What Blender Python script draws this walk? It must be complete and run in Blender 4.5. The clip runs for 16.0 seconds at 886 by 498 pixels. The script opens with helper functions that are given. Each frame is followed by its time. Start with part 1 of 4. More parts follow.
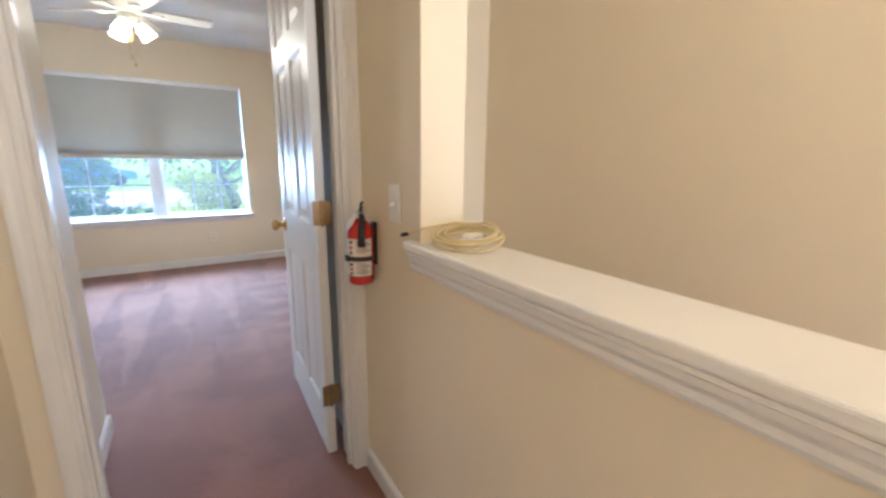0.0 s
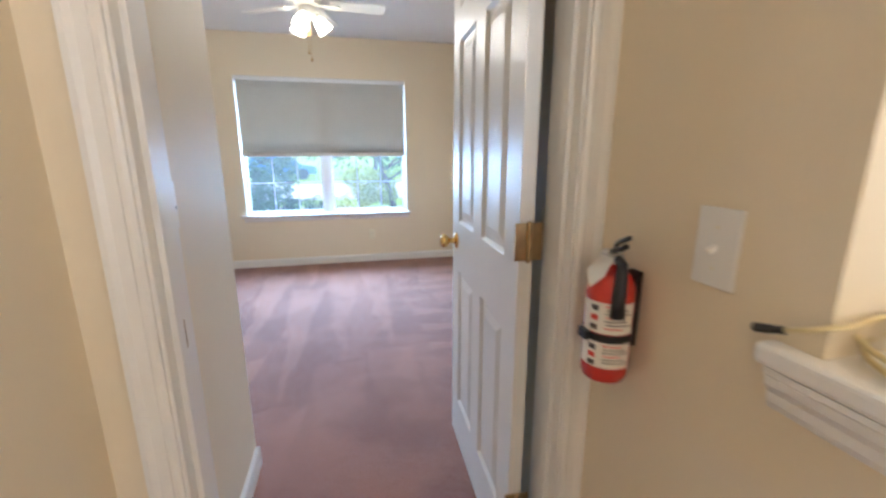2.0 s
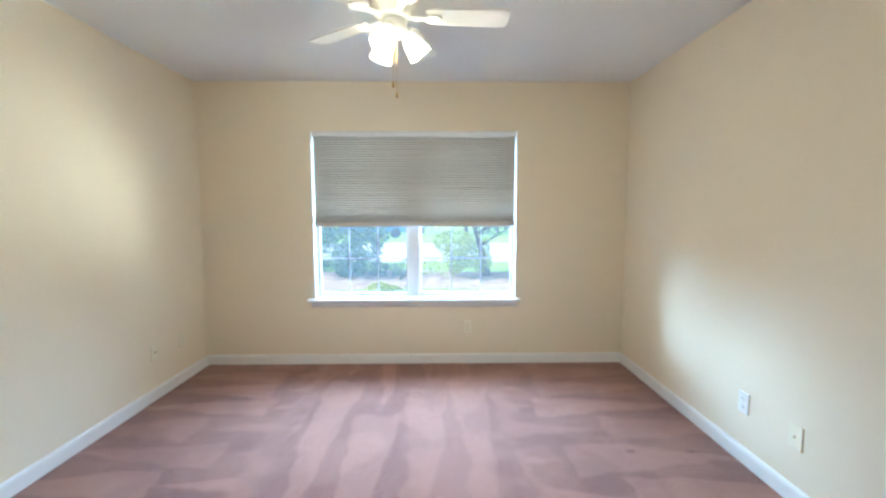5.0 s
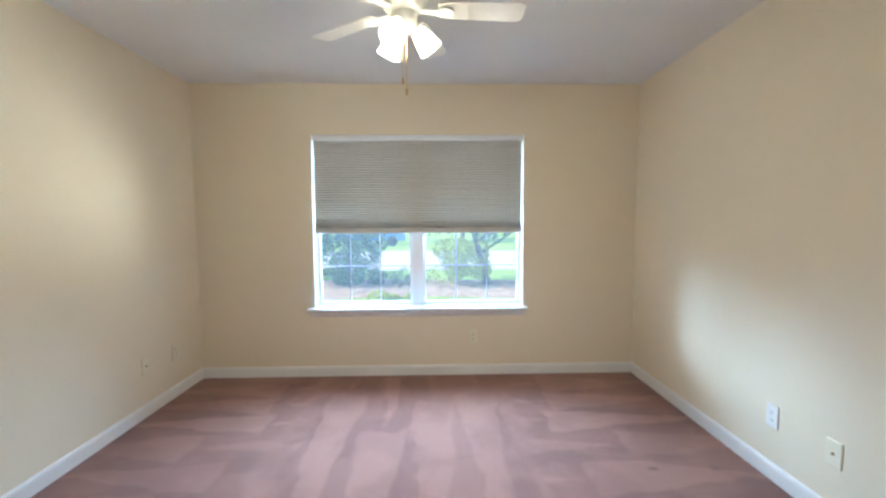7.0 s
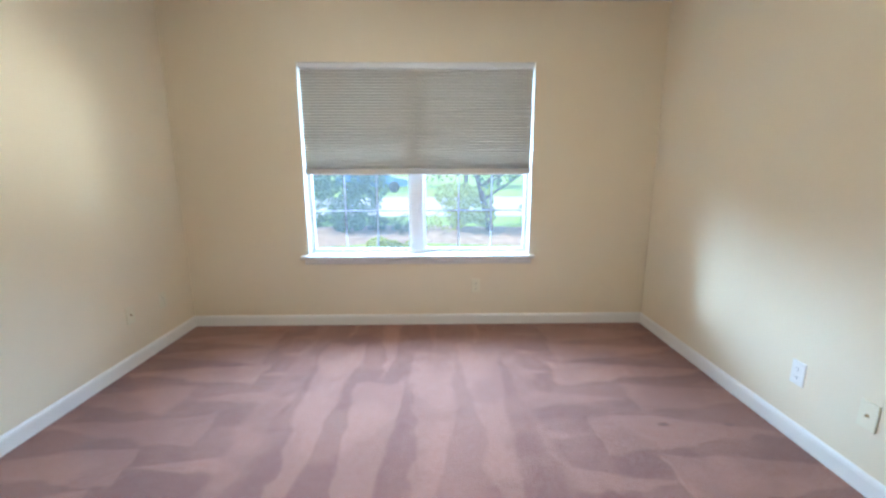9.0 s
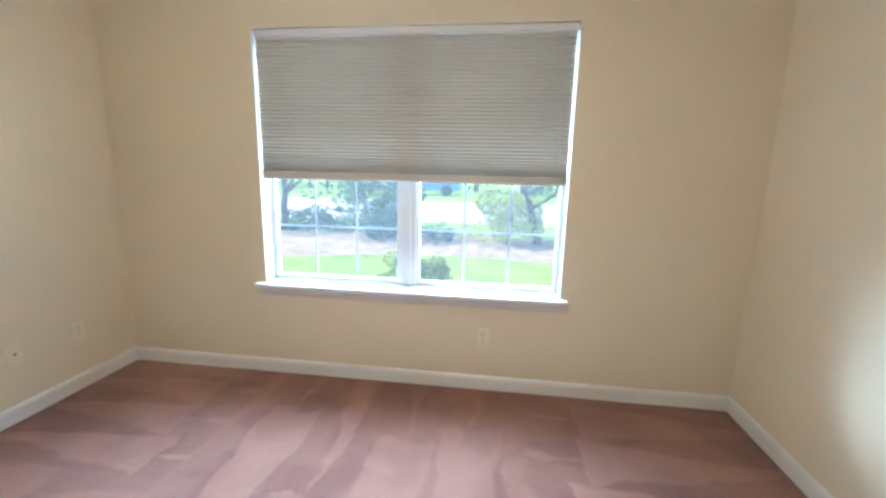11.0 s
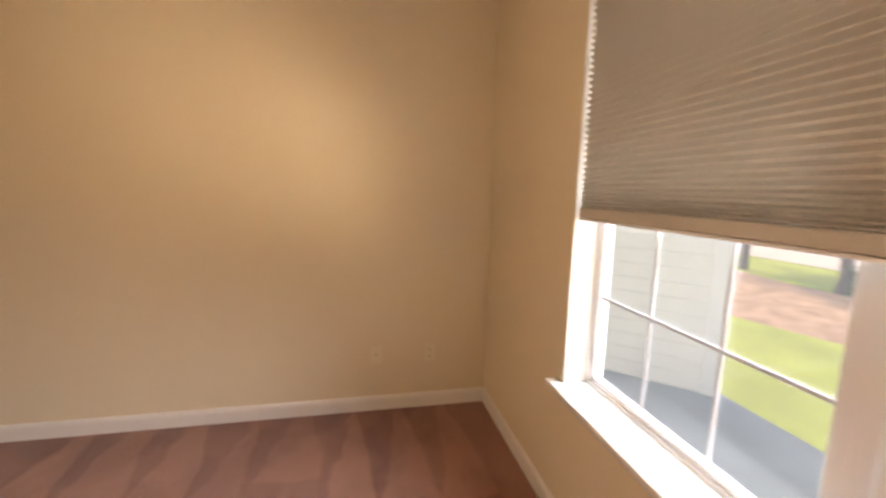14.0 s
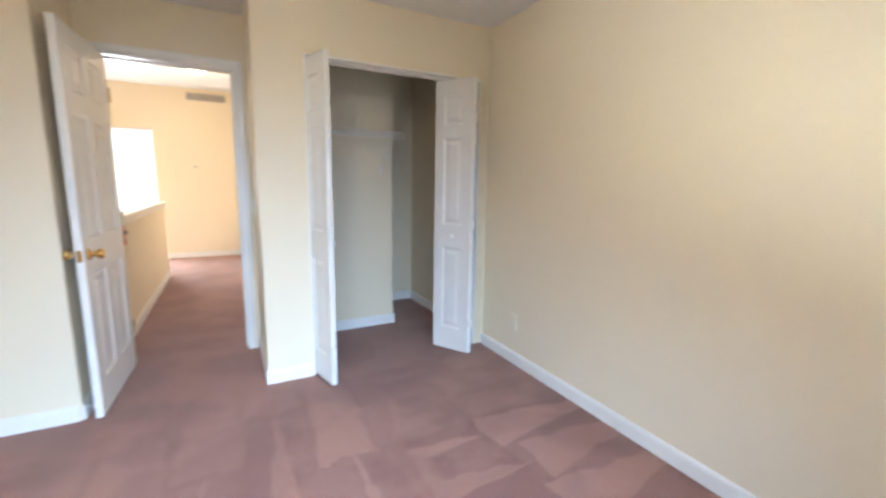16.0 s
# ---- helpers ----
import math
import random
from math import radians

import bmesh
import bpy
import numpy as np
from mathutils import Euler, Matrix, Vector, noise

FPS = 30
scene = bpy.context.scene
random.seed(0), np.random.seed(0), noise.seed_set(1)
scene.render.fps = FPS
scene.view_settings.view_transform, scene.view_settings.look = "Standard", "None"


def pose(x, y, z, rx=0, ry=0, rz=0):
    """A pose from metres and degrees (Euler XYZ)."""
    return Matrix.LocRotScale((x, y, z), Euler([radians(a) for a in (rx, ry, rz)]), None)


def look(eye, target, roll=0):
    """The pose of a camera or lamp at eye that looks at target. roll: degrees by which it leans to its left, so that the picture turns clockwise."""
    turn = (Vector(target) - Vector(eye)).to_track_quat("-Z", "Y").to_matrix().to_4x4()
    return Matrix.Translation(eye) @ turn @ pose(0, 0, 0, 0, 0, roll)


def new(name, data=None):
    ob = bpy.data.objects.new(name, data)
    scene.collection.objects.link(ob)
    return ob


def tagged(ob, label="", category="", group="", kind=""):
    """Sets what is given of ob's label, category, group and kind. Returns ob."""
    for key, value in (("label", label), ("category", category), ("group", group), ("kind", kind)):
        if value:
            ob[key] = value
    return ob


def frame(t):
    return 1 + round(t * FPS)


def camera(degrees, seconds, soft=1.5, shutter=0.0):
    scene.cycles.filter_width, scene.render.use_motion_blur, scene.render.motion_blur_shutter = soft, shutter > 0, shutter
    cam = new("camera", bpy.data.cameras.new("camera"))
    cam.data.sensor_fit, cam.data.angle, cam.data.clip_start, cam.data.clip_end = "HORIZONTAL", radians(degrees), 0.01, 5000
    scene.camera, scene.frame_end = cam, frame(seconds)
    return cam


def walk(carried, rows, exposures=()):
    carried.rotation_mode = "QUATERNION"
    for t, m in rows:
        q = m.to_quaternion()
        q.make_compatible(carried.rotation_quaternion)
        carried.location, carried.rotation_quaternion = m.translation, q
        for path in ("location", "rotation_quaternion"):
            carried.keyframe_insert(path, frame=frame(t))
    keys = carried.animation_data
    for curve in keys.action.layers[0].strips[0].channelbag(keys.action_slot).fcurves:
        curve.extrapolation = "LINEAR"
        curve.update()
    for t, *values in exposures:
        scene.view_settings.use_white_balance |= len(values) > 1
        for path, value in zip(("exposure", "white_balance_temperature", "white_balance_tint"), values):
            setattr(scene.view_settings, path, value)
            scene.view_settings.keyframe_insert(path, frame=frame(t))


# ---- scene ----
# camera and walk: seconds, eye, (yaw, pitch, roll)
cam = camera(94.8, 16.0, soft=2.6, shutter=0.4)
PATH = [
    (0.0, (2.017, -5.417, 1.234), (-32.78, -12.29, 0.66)),
    (0.5, (2.001, -5.403, 1.225), (-26.87, -13.55, 0.26)),
    (1.0, (2.022, -5.260, 1.221), (-22.75, -13.07, -0.02)),
    (1.5, (2.035, -5.016, 1.250), (-18.18, -12.93, -0.67)),
    (2.0, (2.048, -4.772, 1.237), (-12.96, -13.11, -0.08)),
    (2.5, (2.070, -4.512, 1.254), (-7.52, -13.33, -0.13)),
    (3.0, (2.021, -4.239, 1.275), (-4.78, -12.68, -0.87)),
    (3.5, (2.003, -4.044, 1.273), (-2.82, -11.15, -1.14)),
    (4.0, (2.031, -3.827, 1.314), (-1.11, -8.44, -0.37)),
    (4.5, (2.045, -3.636, 1.343), (-0.62, -6.30, -0.10)),
    (7.0, (1.961, -3.411, 1.320), (-1.30, -4.06, -0.33)),
    (7.5, (1.961, -3.401, 1.310), (-0.97, -8.09, -0.32)),
    (8.0, (1.947, -3.392, 1.266), (-0.82, -10.38, -0.40)),
    (10.5, (2.201, -2.506, 1.299), (0.15, -11.80, 1.40)),
    (11.0, (2.336, -2.253, 1.289), (7.31, -11.11, 1.21)),
    (11.5, (2.467, -1.989, 1.298), (16.24, -11.60, 1.76)),
    (12.0, (2.531, -1.659, 1.272), (24.42, -10.88, 1.58)),
    (12.5, (2.553, -1.380, 1.271), (35.98, -10.67, 0.45)),
    (13.0, (2.579, -1.125, 1.274), (50.40, -9.49, 0.13)),
    (13.5, (2.459, -0.903, 1.258), (64.49, -8.62, 1.19)),
    (14.0, (2.303, -0.766, 1.309), (78.15, -8.30, 1.29)),
    (14.5, (2.167, -0.583, 1.321), (100.09, -7.53, 0.31)),
    (15.0, (2.010, -0.506, 1.312), (119.17, -7.99, -0.36)),
    (15.5, (1.805, -0.510, 1.280), (137.99, -7.25, 0.59)),
    (16.0, (1.792, -0.521, 1.297), (152.28, -9.13, 0.91)),
]
EXPOSURES = [
    (0.0, 1.87, 5500, 8), (1.5, 1.88, 5500, 8), (2.5, 1.95, 5550, 7), (3.0, 2.14, 5450, 1), (3.5, 2.05, 5450, 1), (4.0, 1.98, 5550, 2), (4.5, 1.97, 5550, 1), (7.0, 1.7, 5750, 4), (8.0, 1.72, 5700, 3), (10.5, 1.86, 5800, 6), (11.0, 1.83, 5900, 5),
    (12.0, 1.72, 6150, 5), (12.5, 1.51, 6500, 9), (13.0, 1.22, 8600, 20), (13.5, 1.2, 10800, 30), (14.0, 1.22, 10600, 30), (14.5, 1.45, 12400, 27), (15.0, 1.78, 9600, 16), (15.5, 1.96, 6300, 8), (16.0, 2.02, 6000, 9),
]
walk(cam, [(t, pose(*e, 90 + p, 0, yw) @ pose(0, 0, 0, 0, 0, rl)) for t, e, (yw, p, rl) in PATH], EXPOSURES)

# ---- world, sun and lamps ----
SUN_EL, SUN_AZ = 54.0, 264.0
world = bpy.data.worlds.new("sky")
scene.world = world
world.use_nodes = True
wn = world.node_tree
sky = wn.nodes.new("ShaderNodeTexSky")
sky.sky_type = "NISHITA"
sky.sun_disc = False
sky.sun_elevation, sky.sun_rotation = radians(SUN_EL), radians(SUN_AZ)
wn.links.new(sky.outputs[0], wn.nodes["Background"].inputs[0])
wn.nodes["Background"].inputs[1].default_value = 0.13
sun = new("sun", bpy.data.lights.new("sun", "SUN"))
sun.data.energy, sun.data.angle, sun.data.color = 1.9, radians(0.6), (1.0, 0.95, 0.86)
az, el = radians(SUN_AZ), radians(SUN_EL)
to_sun = Vector((math.sin(az) * math.cos(el), math.cos(az) * math.cos(el), math.sin(el)))
sun.matrix_world = look(to_sun * 30, (0, 0, 0))


def lamp(name, kind, energy, colour, m, size=0.05):
    l = new(name, bpy.data.lights.new(name, kind))
    l.data.energy, l.data.color = energy, colour
    if kind == "AREA":
        l.data.shape, l.data.size, l.data.size_y = "RECTANGLE", size[0], size[1]
    else:
        l.data.shadow_soft_size = size
    l.matrix_world = m
    return l


WARM = (1.0, 0.88, 0.74)
HALLWARM = (1.0, 0.70, 0.42)
FAN = Vector((1.837, -1.57, 0))
SHADES = (10, 130, 250)
for a in SHADES:
    c, s = math.cos(radians(a)), math.sin(radians(a))
    lamp("fan_bulb", "POINT", 5.2, WARM, pose(FAN.x + 0.105 * c, FAN.y + 0.105 * s, 2.088), 0.03)
lamp("hall_bulb", "POINT", 1.7, HALLWARM, pose(2.06, -6.9, 2.58), 0.08)
lamp("stair_bulb", "POINT", 6.0, HALLWARM, pose(3.12, -5.9, 2.58), 0.08)


def window_lamp(name, energy, colour, d, back, size, spread):
    """Daylight that enters the lower half of the bedroom window along d."""
    d = Vector(d).normalized()
    c = Vector((1.84, 0.08, 0.90))
    l = lamp(name, "AREA", energy, colour, look(c - d * back, c), size)
    l.data.spread = radians(spread)
    return l


# open sky over the lawn, the bright sky past the house wing, and the sunlit walk below
window_lamp("window_sky", 33.0, (0.48, 0.70, 1.0), (0.0, -1.0, -0.62), 0.50, (1.95, 0.80), 98)
window_lamp("window_west_sky", 0.8, (0.58, 0.78, 1.0), (0.98, -0.70, -0.22), 1.0, (1.15, 0.62), 18)
window_lamp("window_walk_light", 1.05, (1.0, 0.98, 0.86), (-0.97, -0.76, 0.46), 0.95, (1.15, 0.60), 34)
upper = lamp("window_sky_upper", "AREA", 9.0, (0.62, 0.80, 1.0), look((1.84, 0.24, 1.63), (1.84, -1.2, 1.60)), (1.66, 0.74))
upper.data.spread = radians(150)
lamp("stair_sky", "AREA", 19.0, (0.88, 0.92, 1.0), look((3.12, -8.46, 0.66), (3.40, -6.4, 0.95)), (0.60, 0.90))


# ---- materials ----
def material(name, base, rough=0.6, metal=0.0, spread=0.06, scale=3.0, fine=120.0, bump=0.1, bump_dist=0.001, coat=0.0, spec=0.5):
    """A surface with two scales of variation in colour and a fine relief."""
    m = bpy.data.materials.new(name)
    m.use_nodes = True
    t = m.node_tree
    b = t.nodes["Principled BSDF"]
    b.inputs["Roughness"].default_value, b.inputs["Metallic"].default_value = rough, metal
    b.inputs["Coat Weight"].default_value = coat
    b.inputs["Specular IOR Level"].default_value = spec
    co = t.nodes.new("ShaderNodeTexCoord")
    big, small = t.nodes.new("ShaderNodeTexNoise"), t.nodes.new("ShaderNodeTexNoise")
    big.inputs["Scale"].default_value, small.inputs["Scale"].default_value = scale, fine
    big.inputs["Detail"].default_value, small.inputs["Detail"].default_value = 4, 3
    for n in (big, small):
        t.links.new(co.outputs["Object"], n.inputs["Vector"])
    add = t.nodes.new("ShaderNodeMath")
    add.operation = "MULTIPLY_ADD"
    add.inputs[1].default_value = 0.35
    t.links.new(small.outputs[0], add.inputs[0])
    t.links.new(big.outputs[0], add.inputs[2])
    ramp = t.nodes.new("ShaderNodeMapRange")
    ramp.inputs[1].default_value, ramp.inputs[2].default_value = 0.35, 1.0
    ramp.inputs[3].default_value, ramp.inputs[4].default_value = 1.0 - spread, 1.0 + spread
    t.links.new(add.outputs[0], ramp.inputs[0])
    mix = t.nodes.new("ShaderNodeVectorMath")
    mix.operation = "SCALE"
    mix.inputs[0].default_value = base
    t.links.new(ramp.outputs[0], mix.inputs["Scale"])
    t.links.new(mix.outputs[0], b.inputs["Base Color"])
    bp = t.nodes.new("ShaderNodeBump")
    bp.inputs["Strength"].default_value, bp.inputs["Distance"].default_value = bump, bump_dist
    t.links.new(small.outputs[0], bp.inputs["Height"])
    t.links.new(bp.outputs[0], b.inputs["Normal"])
    return m


WALL = material("cream_wall_paint", (0.80, 0.70, 0.525), 0.58, spread=0.025, scale=1.2, fine=260, bump=0.25, bump_dist=0.0006)
CEIL = material("ceiling_paint", (0.78, 0.77, 0.75), 0.9, spread=0.03, scale=1.5, fine=180, bump=0.4, bump_dist=0.001)
TRIM = material("white_trim_paint", (0.82, 0.80, 0.76), 0.32, spread=0.03, scale=4, fine=90, bump=0.06)
DOORP = material("white_door_paint", (0.80, 0.78, 0.74), 0.40, spread=0.03, scale=5, fine=70, bump=0.12, bump_dist=0.0006)
# grey-blue copy of the white vinyl, with the backlit bars' shade in it
GRILLE = material("shaded_grille_vinyl", (0.56, 0.59, 0.62), 0.4, spread=0.03, scale=8, fine=70, bump=0.03)
RAIL = material("beige_rail_enamel", (0.58, 0.55, 0.50), 0.5, spread=0.03, scale=8, fine=90, bump=0.04)
VINYL = material("white_window_vinyl", (0.84, 0.84, 0.84), 0.3, spread=0.02, scale=5, fine=60, bump=0.03)
BRASS = material("polished_brass", (0.78, 0.52, 0.18), 0.16, 1.0, spread=0.12, scale=30, fine=200, bump=0.04)
HINGE = material("tarnished_brass", (0.42, 0.30, 0.15), 0.38, 1.0, spread=0.2, scale=40, fine=300, bump=0.1)
PLATE = material("ivory_plate_plastic", (0.86, 0.80, 0.62), 0.25, spread=0.02, scale=20, fine=150, bump=0.02)
PLATEW = material("white_plate_plastic", (0.82, 0.80, 0.76), 0.35, spread=0.02, scale=20, fine=150, bump=0.02)
DARK = material("dark_slot", (0.03, 0.025, 0.02), 0.6)
RED = material("red_cylinder_paint", (0.55, 0.03, 0.02), 0.25, spread=0.08, scale=20, fine=140, bump=0.03, coat=0.4)
BLACK = material("black_plastic", (0.015, 0.015, 0.017), 0.4, spread=0.2, scale=20, fine=200, bump=0.08)
PAPER = material("label_paper", (0.80, 0.76, 0.68), 0.5, spread=0.04, scale=30, fine=200, bump=0.03)
INK = material("printed_ink", (0.06, 0.05, 0.05), 0.6)
REDINK = material("red_ink", (0.6, 0.05, 0.04), 0.6)
CHROME = material("worn_steel", (0.62, 0.60, 0.56), 0.28, 1.0, spread=0.1, scale=30, fine=220, bump=0.05)
CABLE = material("cream_cable_jacket", (0.70, 0.58, 0.30), 0.45, spread=0.06, scale=20, fine=200, bump=0.05)
FANW = material("white_fan_enamel", (0.83, 0.80, 0.72), 0.35, spread=0.04, scale=8, fine=90, bump=0.05)
WIRE = material("white_wire_coating", (0.82, 0.81, 0.78), 0.35, spread=0.03, scale=10, fine=90, bump=0.03)
VENTM = material("grey_vent_enamel", (0.50, 0.46, 0.40), 0.5, spread=0.06, scale=10, fine=90, bump=0.05)
# blue tint of the porch shade mixed into the concrete grey
CONCRETE = material("shade_tinted_concrete", (0.31, 0.38, 0.40), 0.85, spread=0.18, scale=2.5, fine=70, bump=0.4, bump_dist=0.003)
SIDING = material("pale_vinyl_siding", (0.85, 0.84, 0.81), 0.5, spread=0.04, scale=3, fine=60, bump=0.1)
ROADM = material("pale_asphalt_road", (0.44, 0.43, 0.41), 0.9, spread=0.12, scale=0.8, fine=30, bump=0.4, bump_dist=0.004)
MULCH = material("pine_straw_mulch", (0.36, 0.25, 0.18), 0.95, spread=0.45, scale=5, fine=45, bump=1.0, bump_dist=0.02)
GRASS = material("mown_lawn", (0.24, 0.34, 0.055), 0.9, spread=0.35, scale=1.2, fine=60, bump=0.8, bump_dist=0.02)
BARK = material("tree_bark", (0.14, 0.10, 0.075), 0.95, spread=0.35, scale=6, fine=40, bump=0.9, bump_dist=0.01)
SHINGLE = material("grey_roof_shingle", (0.12, 0.11, 0.105), 0.9, spread=0.25, scale=4, fine=50, bump=0.5)
BLUEP = material("blue_vehicle_paint", (0.12, 0.25, 0.45), 0.25, coat=0.5, spread=0.05)
RUBBER = material("tyre_rubber", (0.02, 0.02, 0.02), 0.8)


def translucent(name, base, share, spread=0.03, scale=6, fine=300):
    m = material(name, base, 0.8, spread=spread, scale=scale, fine=fine, bump=0.1)
    t = m.node_tree
    tr, mx = t.nodes.new("ShaderNodeBsdfTranslucent"), t.nodes.new("ShaderNodeMixShader")
    tr.inputs[0].default_value = (*base, 1)
    mx.inputs[0].default_value = share
    t.links.new(t.nodes["Principled BSDF"].outputs[0], mx.inputs[1])
    t.links.new(tr.outputs[0], mx.inputs[2])
    t.links.new(mx.outputs[0], t.nodes["Material Output"].inputs["Surface"])
    return m


LEAF = translucent("green_leaves", (0.11, 0.17, 0.06), 0.4, 0.5, 3, 25)
LEAFY = translucent("yellow_green_leaves", (0.40, 0.43, 0.09), 0.5, 0.4, 5, 30)
LEAFD = translucent("dark_shrub_leaves", (0.06, 0.10, 0.04), 0.3, 0.5, 5, 30)
FABRIC = translucent("beige_shade_fabric", (0.74, 0.71, 0.66), 0.16)


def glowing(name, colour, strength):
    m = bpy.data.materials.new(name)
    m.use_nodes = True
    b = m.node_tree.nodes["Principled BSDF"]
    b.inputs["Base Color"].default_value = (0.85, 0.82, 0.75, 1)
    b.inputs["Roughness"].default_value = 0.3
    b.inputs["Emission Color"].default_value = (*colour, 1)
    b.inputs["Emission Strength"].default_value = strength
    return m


SHADEGLOW = glowing("lit_frosted_glass", (1.0, 0.86, 0.62), 4.2)
HALLGLOW = glowing("lit_hall_glass", (1.0, 0.80, 0.52), 3.0)


def glass():
    m = bpy.data.materials.new("window_glass")
    m.use_nodes = True
    t = m.node_tree
    g, tr, mx, fr = (t.nodes.new(n) for n in ("ShaderNodeBsdfGlossy", "ShaderNodeBsdfTransparent", "ShaderNodeMixShader", "ShaderNodeLayerWeight"))
    g.inputs["Roughness"].default_value = 0.02
    tr.inputs[0].default_value = (0.96, 0.98, 0.98, 1)
    fr.inputs["Blend"].default_value = 0.5
    steep, gloss = t.nodes.new("ShaderNodeMath"), t.nodes.new("ShaderNodeMath")
    steep.operation, gloss.operation = "POWER", "MULTIPLY_ADD"
    steep.inputs[1].default_value = 4.5
    gloss.inputs[1].default_value, gloss.inputs[2].default_value = 0.7, 0.02
    t.links.new(fr.outputs["Facing"], steep.inputs[0])
    t.links.new(steep.outputs[0], gloss.inputs[0])
    haze, haze_mix = t.nodes.new("ShaderNodeBsdfTranslucent"), t.nodes.new("ShaderNodeMixShader")
    haze.inputs[0].default_value = (0.85, 0.92, 0.95, 1)
    haze_mix.inputs[0].default_value = 0.012  # veil of glare over the outdoor view, mixed into the glass
    t.links.new(tr.outputs[0], haze_mix.inputs[1])
    t.links.new(haze.outputs[0], haze_mix.inputs[2])
    t.links.new(gloss.outputs[0], mx.inputs[0])
    t.links.new(haze_mix.outputs[0], mx.inputs[1])
    t.links.new(g.outputs[0], mx.inputs[2])
    t.links.new(mx.outputs[0], t.nodes["Material Output"].inputs["Surface"])
    return m


GLASS = glass()


def carpet():
    """Dusty rose cut pile with the wedge-shaped marks of a vacuum cleaner in its nap."""
    m = bpy.data.materials.new("rose_carpet_pile")
    m.use_nodes = True
    t = m.node_tree
    b = t.nodes["Principled BSDF"]
    b.inputs["Roughness"].default_value = 0.95
    b.inputs["Specular IOR Level"].default_value = 0.15
    b.inputs["Sheen Weight"].default_value = 0.35
    b.inputs["Sheen Roughness"].default_value = 0.5

    def node(kind, **kw):
        n = t.nodes.new(kind)
        for k, v in kw.items():
            n.inputs[int(k[1:])].default_value = v
        return n

    def math_(op, a, c=None, d=None):
        n = t.nodes.new("ShaderNodeMath")
        n.operation = op
        for i, v in enumerate((a, c, d)):
            if v is None:
                continue
            if isinstance(v, (int, float)):
                n.inputs[i].default_value = v
            else:
                t.links.new(v, n.inputs[i])
        return n.outputs[0]

    co = t.nodes.new("ShaderNodeTexCoord")
    sep = t.nodes.new("ShaderNodeSeparateXYZ")
    t.links.new(co.outputs["Object"], sep.inputs[0])
    X, Y = sep.outputs[0], sep.outputs[1]

    def noise_(scale, detail=3):
        n = t.nodes.new("ShaderNodeTexNoise")
        n.inputs["Scale"].default_value, n.inputs["Detail"].default_value = scale, detail
        t.links.new(co.outputs["Object"], n.inputs["Vector"])
        return n.outputs[0]

    wob = math_("MULTIPLY_ADD", noise_(2.0, 2), 0.5, -0.25)

    ragged = noise_(7.0, 5)

    def wedges(u, v, width, length, phase):
        """Pointed strokes of a width, that taper along v."""
        uu = math_("ADD", math_("DIVIDE", u, width), math_("ADD", math_("MULTIPLY_ADD", ragged, 0.16, phase), wob))
        cell = math_("FLOOR", uu)
        tri = math_("MULTIPLY", math_("ABSOLUTE", math_("SUBTRACT", math_("FRACT", uu), 0.5)), 2.0)
        shift = math_("FRACT", math_("MULTIPLY", math_("SINE", math_("MULTIPLY", cell, 12.9898)), 437.58))
        vv = math_("FRACT", math_("ADD", math_("DIVIDE", v, length), math_("MULTIPLY_ADD", ragged, 0.12, math_("MULTIPLY", shift, 0.5))))
        d = math_("ADD", math_("SUBTRACT", vv, tri), math_("MULTIPLY_ADD", ragged, 0.34, -0.17))
        s = t.nodes.new("ShaderNodeMapRange")
        s.interpolation_type = "SMOOTHSTEP"
        s.inputs[1].default_value, s.inputs[2].default_value = -0.06, 0.06
        t.links.new(d, s.inputs[0])
        weight = math_("FRACT", math_("MULTIPLY", math_("SINE", math_("MULTIPLY", cell, 78.233)), 193.7))
        return math_("MULTIPLY_ADD", math_("SUBTRACT", s.outputs[0], 0.5), math_("MULTIPLY_ADD", weight, 0.9, 0.25), 0.5)

    along_y = wedges(X, Y, 0.31, 1.9, 0.13)
    along_x = wedges(Y, X, 0.27, 0.95, 0.41)
    along_e = wedges(Y, math_("SUBTRACT", 3.668, X), 0.30, 1.05, 0.17)
    side = t.nodes.new("ShaderNodeMapRange")
    side.inputs[1].default_value, side.inputs[2].default_value = 1.05, 1.0
    t.links.new(math_("ADD", X, math_("MULTIPLY", wob, 0.8)), side.inputs[0])
    mixer = t.nodes.new("ShaderNodeMix")
    t.links.new(side.outputs[0], mixer.inputs[0])
    t.links.new(along_y, mixer.inputs[2])
    t.links.new(along_x, mixer.inputs[3])
    east = t.nodes.new("ShaderNodeMapRange")
    east.inputs[1].default_value, east.inputs[2].default_value = 2.50, 2.56
    t.links.new(math_("ADD", X, math_("MULTIPLY", wob, 0.8)), east.inputs[0])
    mixer2 = t.nodes.new("ShaderNodeMix")
    t.links.new(east.outputs[0], mixer2.inputs[0])
    t.links.new(mixer.outputs[0], mixer2.inputs[2])
    t.links.new(along_e, mixer2.inputs[3])
    trod = t.nodes.new("ShaderNodeMapRange")
    trod.inputs[1].default_value, trod.inputs[2].default_value = -3.3, -2.4
    t.links.new(math_("ADD", Y, math_("MULTIPLY", wob, 1.5)), trod.inputs[0])
    stroke = math_("MULTIPLY_ADD", math_("SUBTRACT", mixer2.outputs[0], 0.5), trod.outputs[0], 0.5)
    blot_n = t.nodes.new("ShaderNodeMapRange")
    blot_n.interpolation_type = "SMOOTHSTEP"
    blot_n.inputs[1].default_value, blot_n.inputs[2].default_value = 0.43, 0.57
    t.links.new(noise_(2.6, 6), blot_n.inputs[0])
    blot = blot_n.outputs[0]
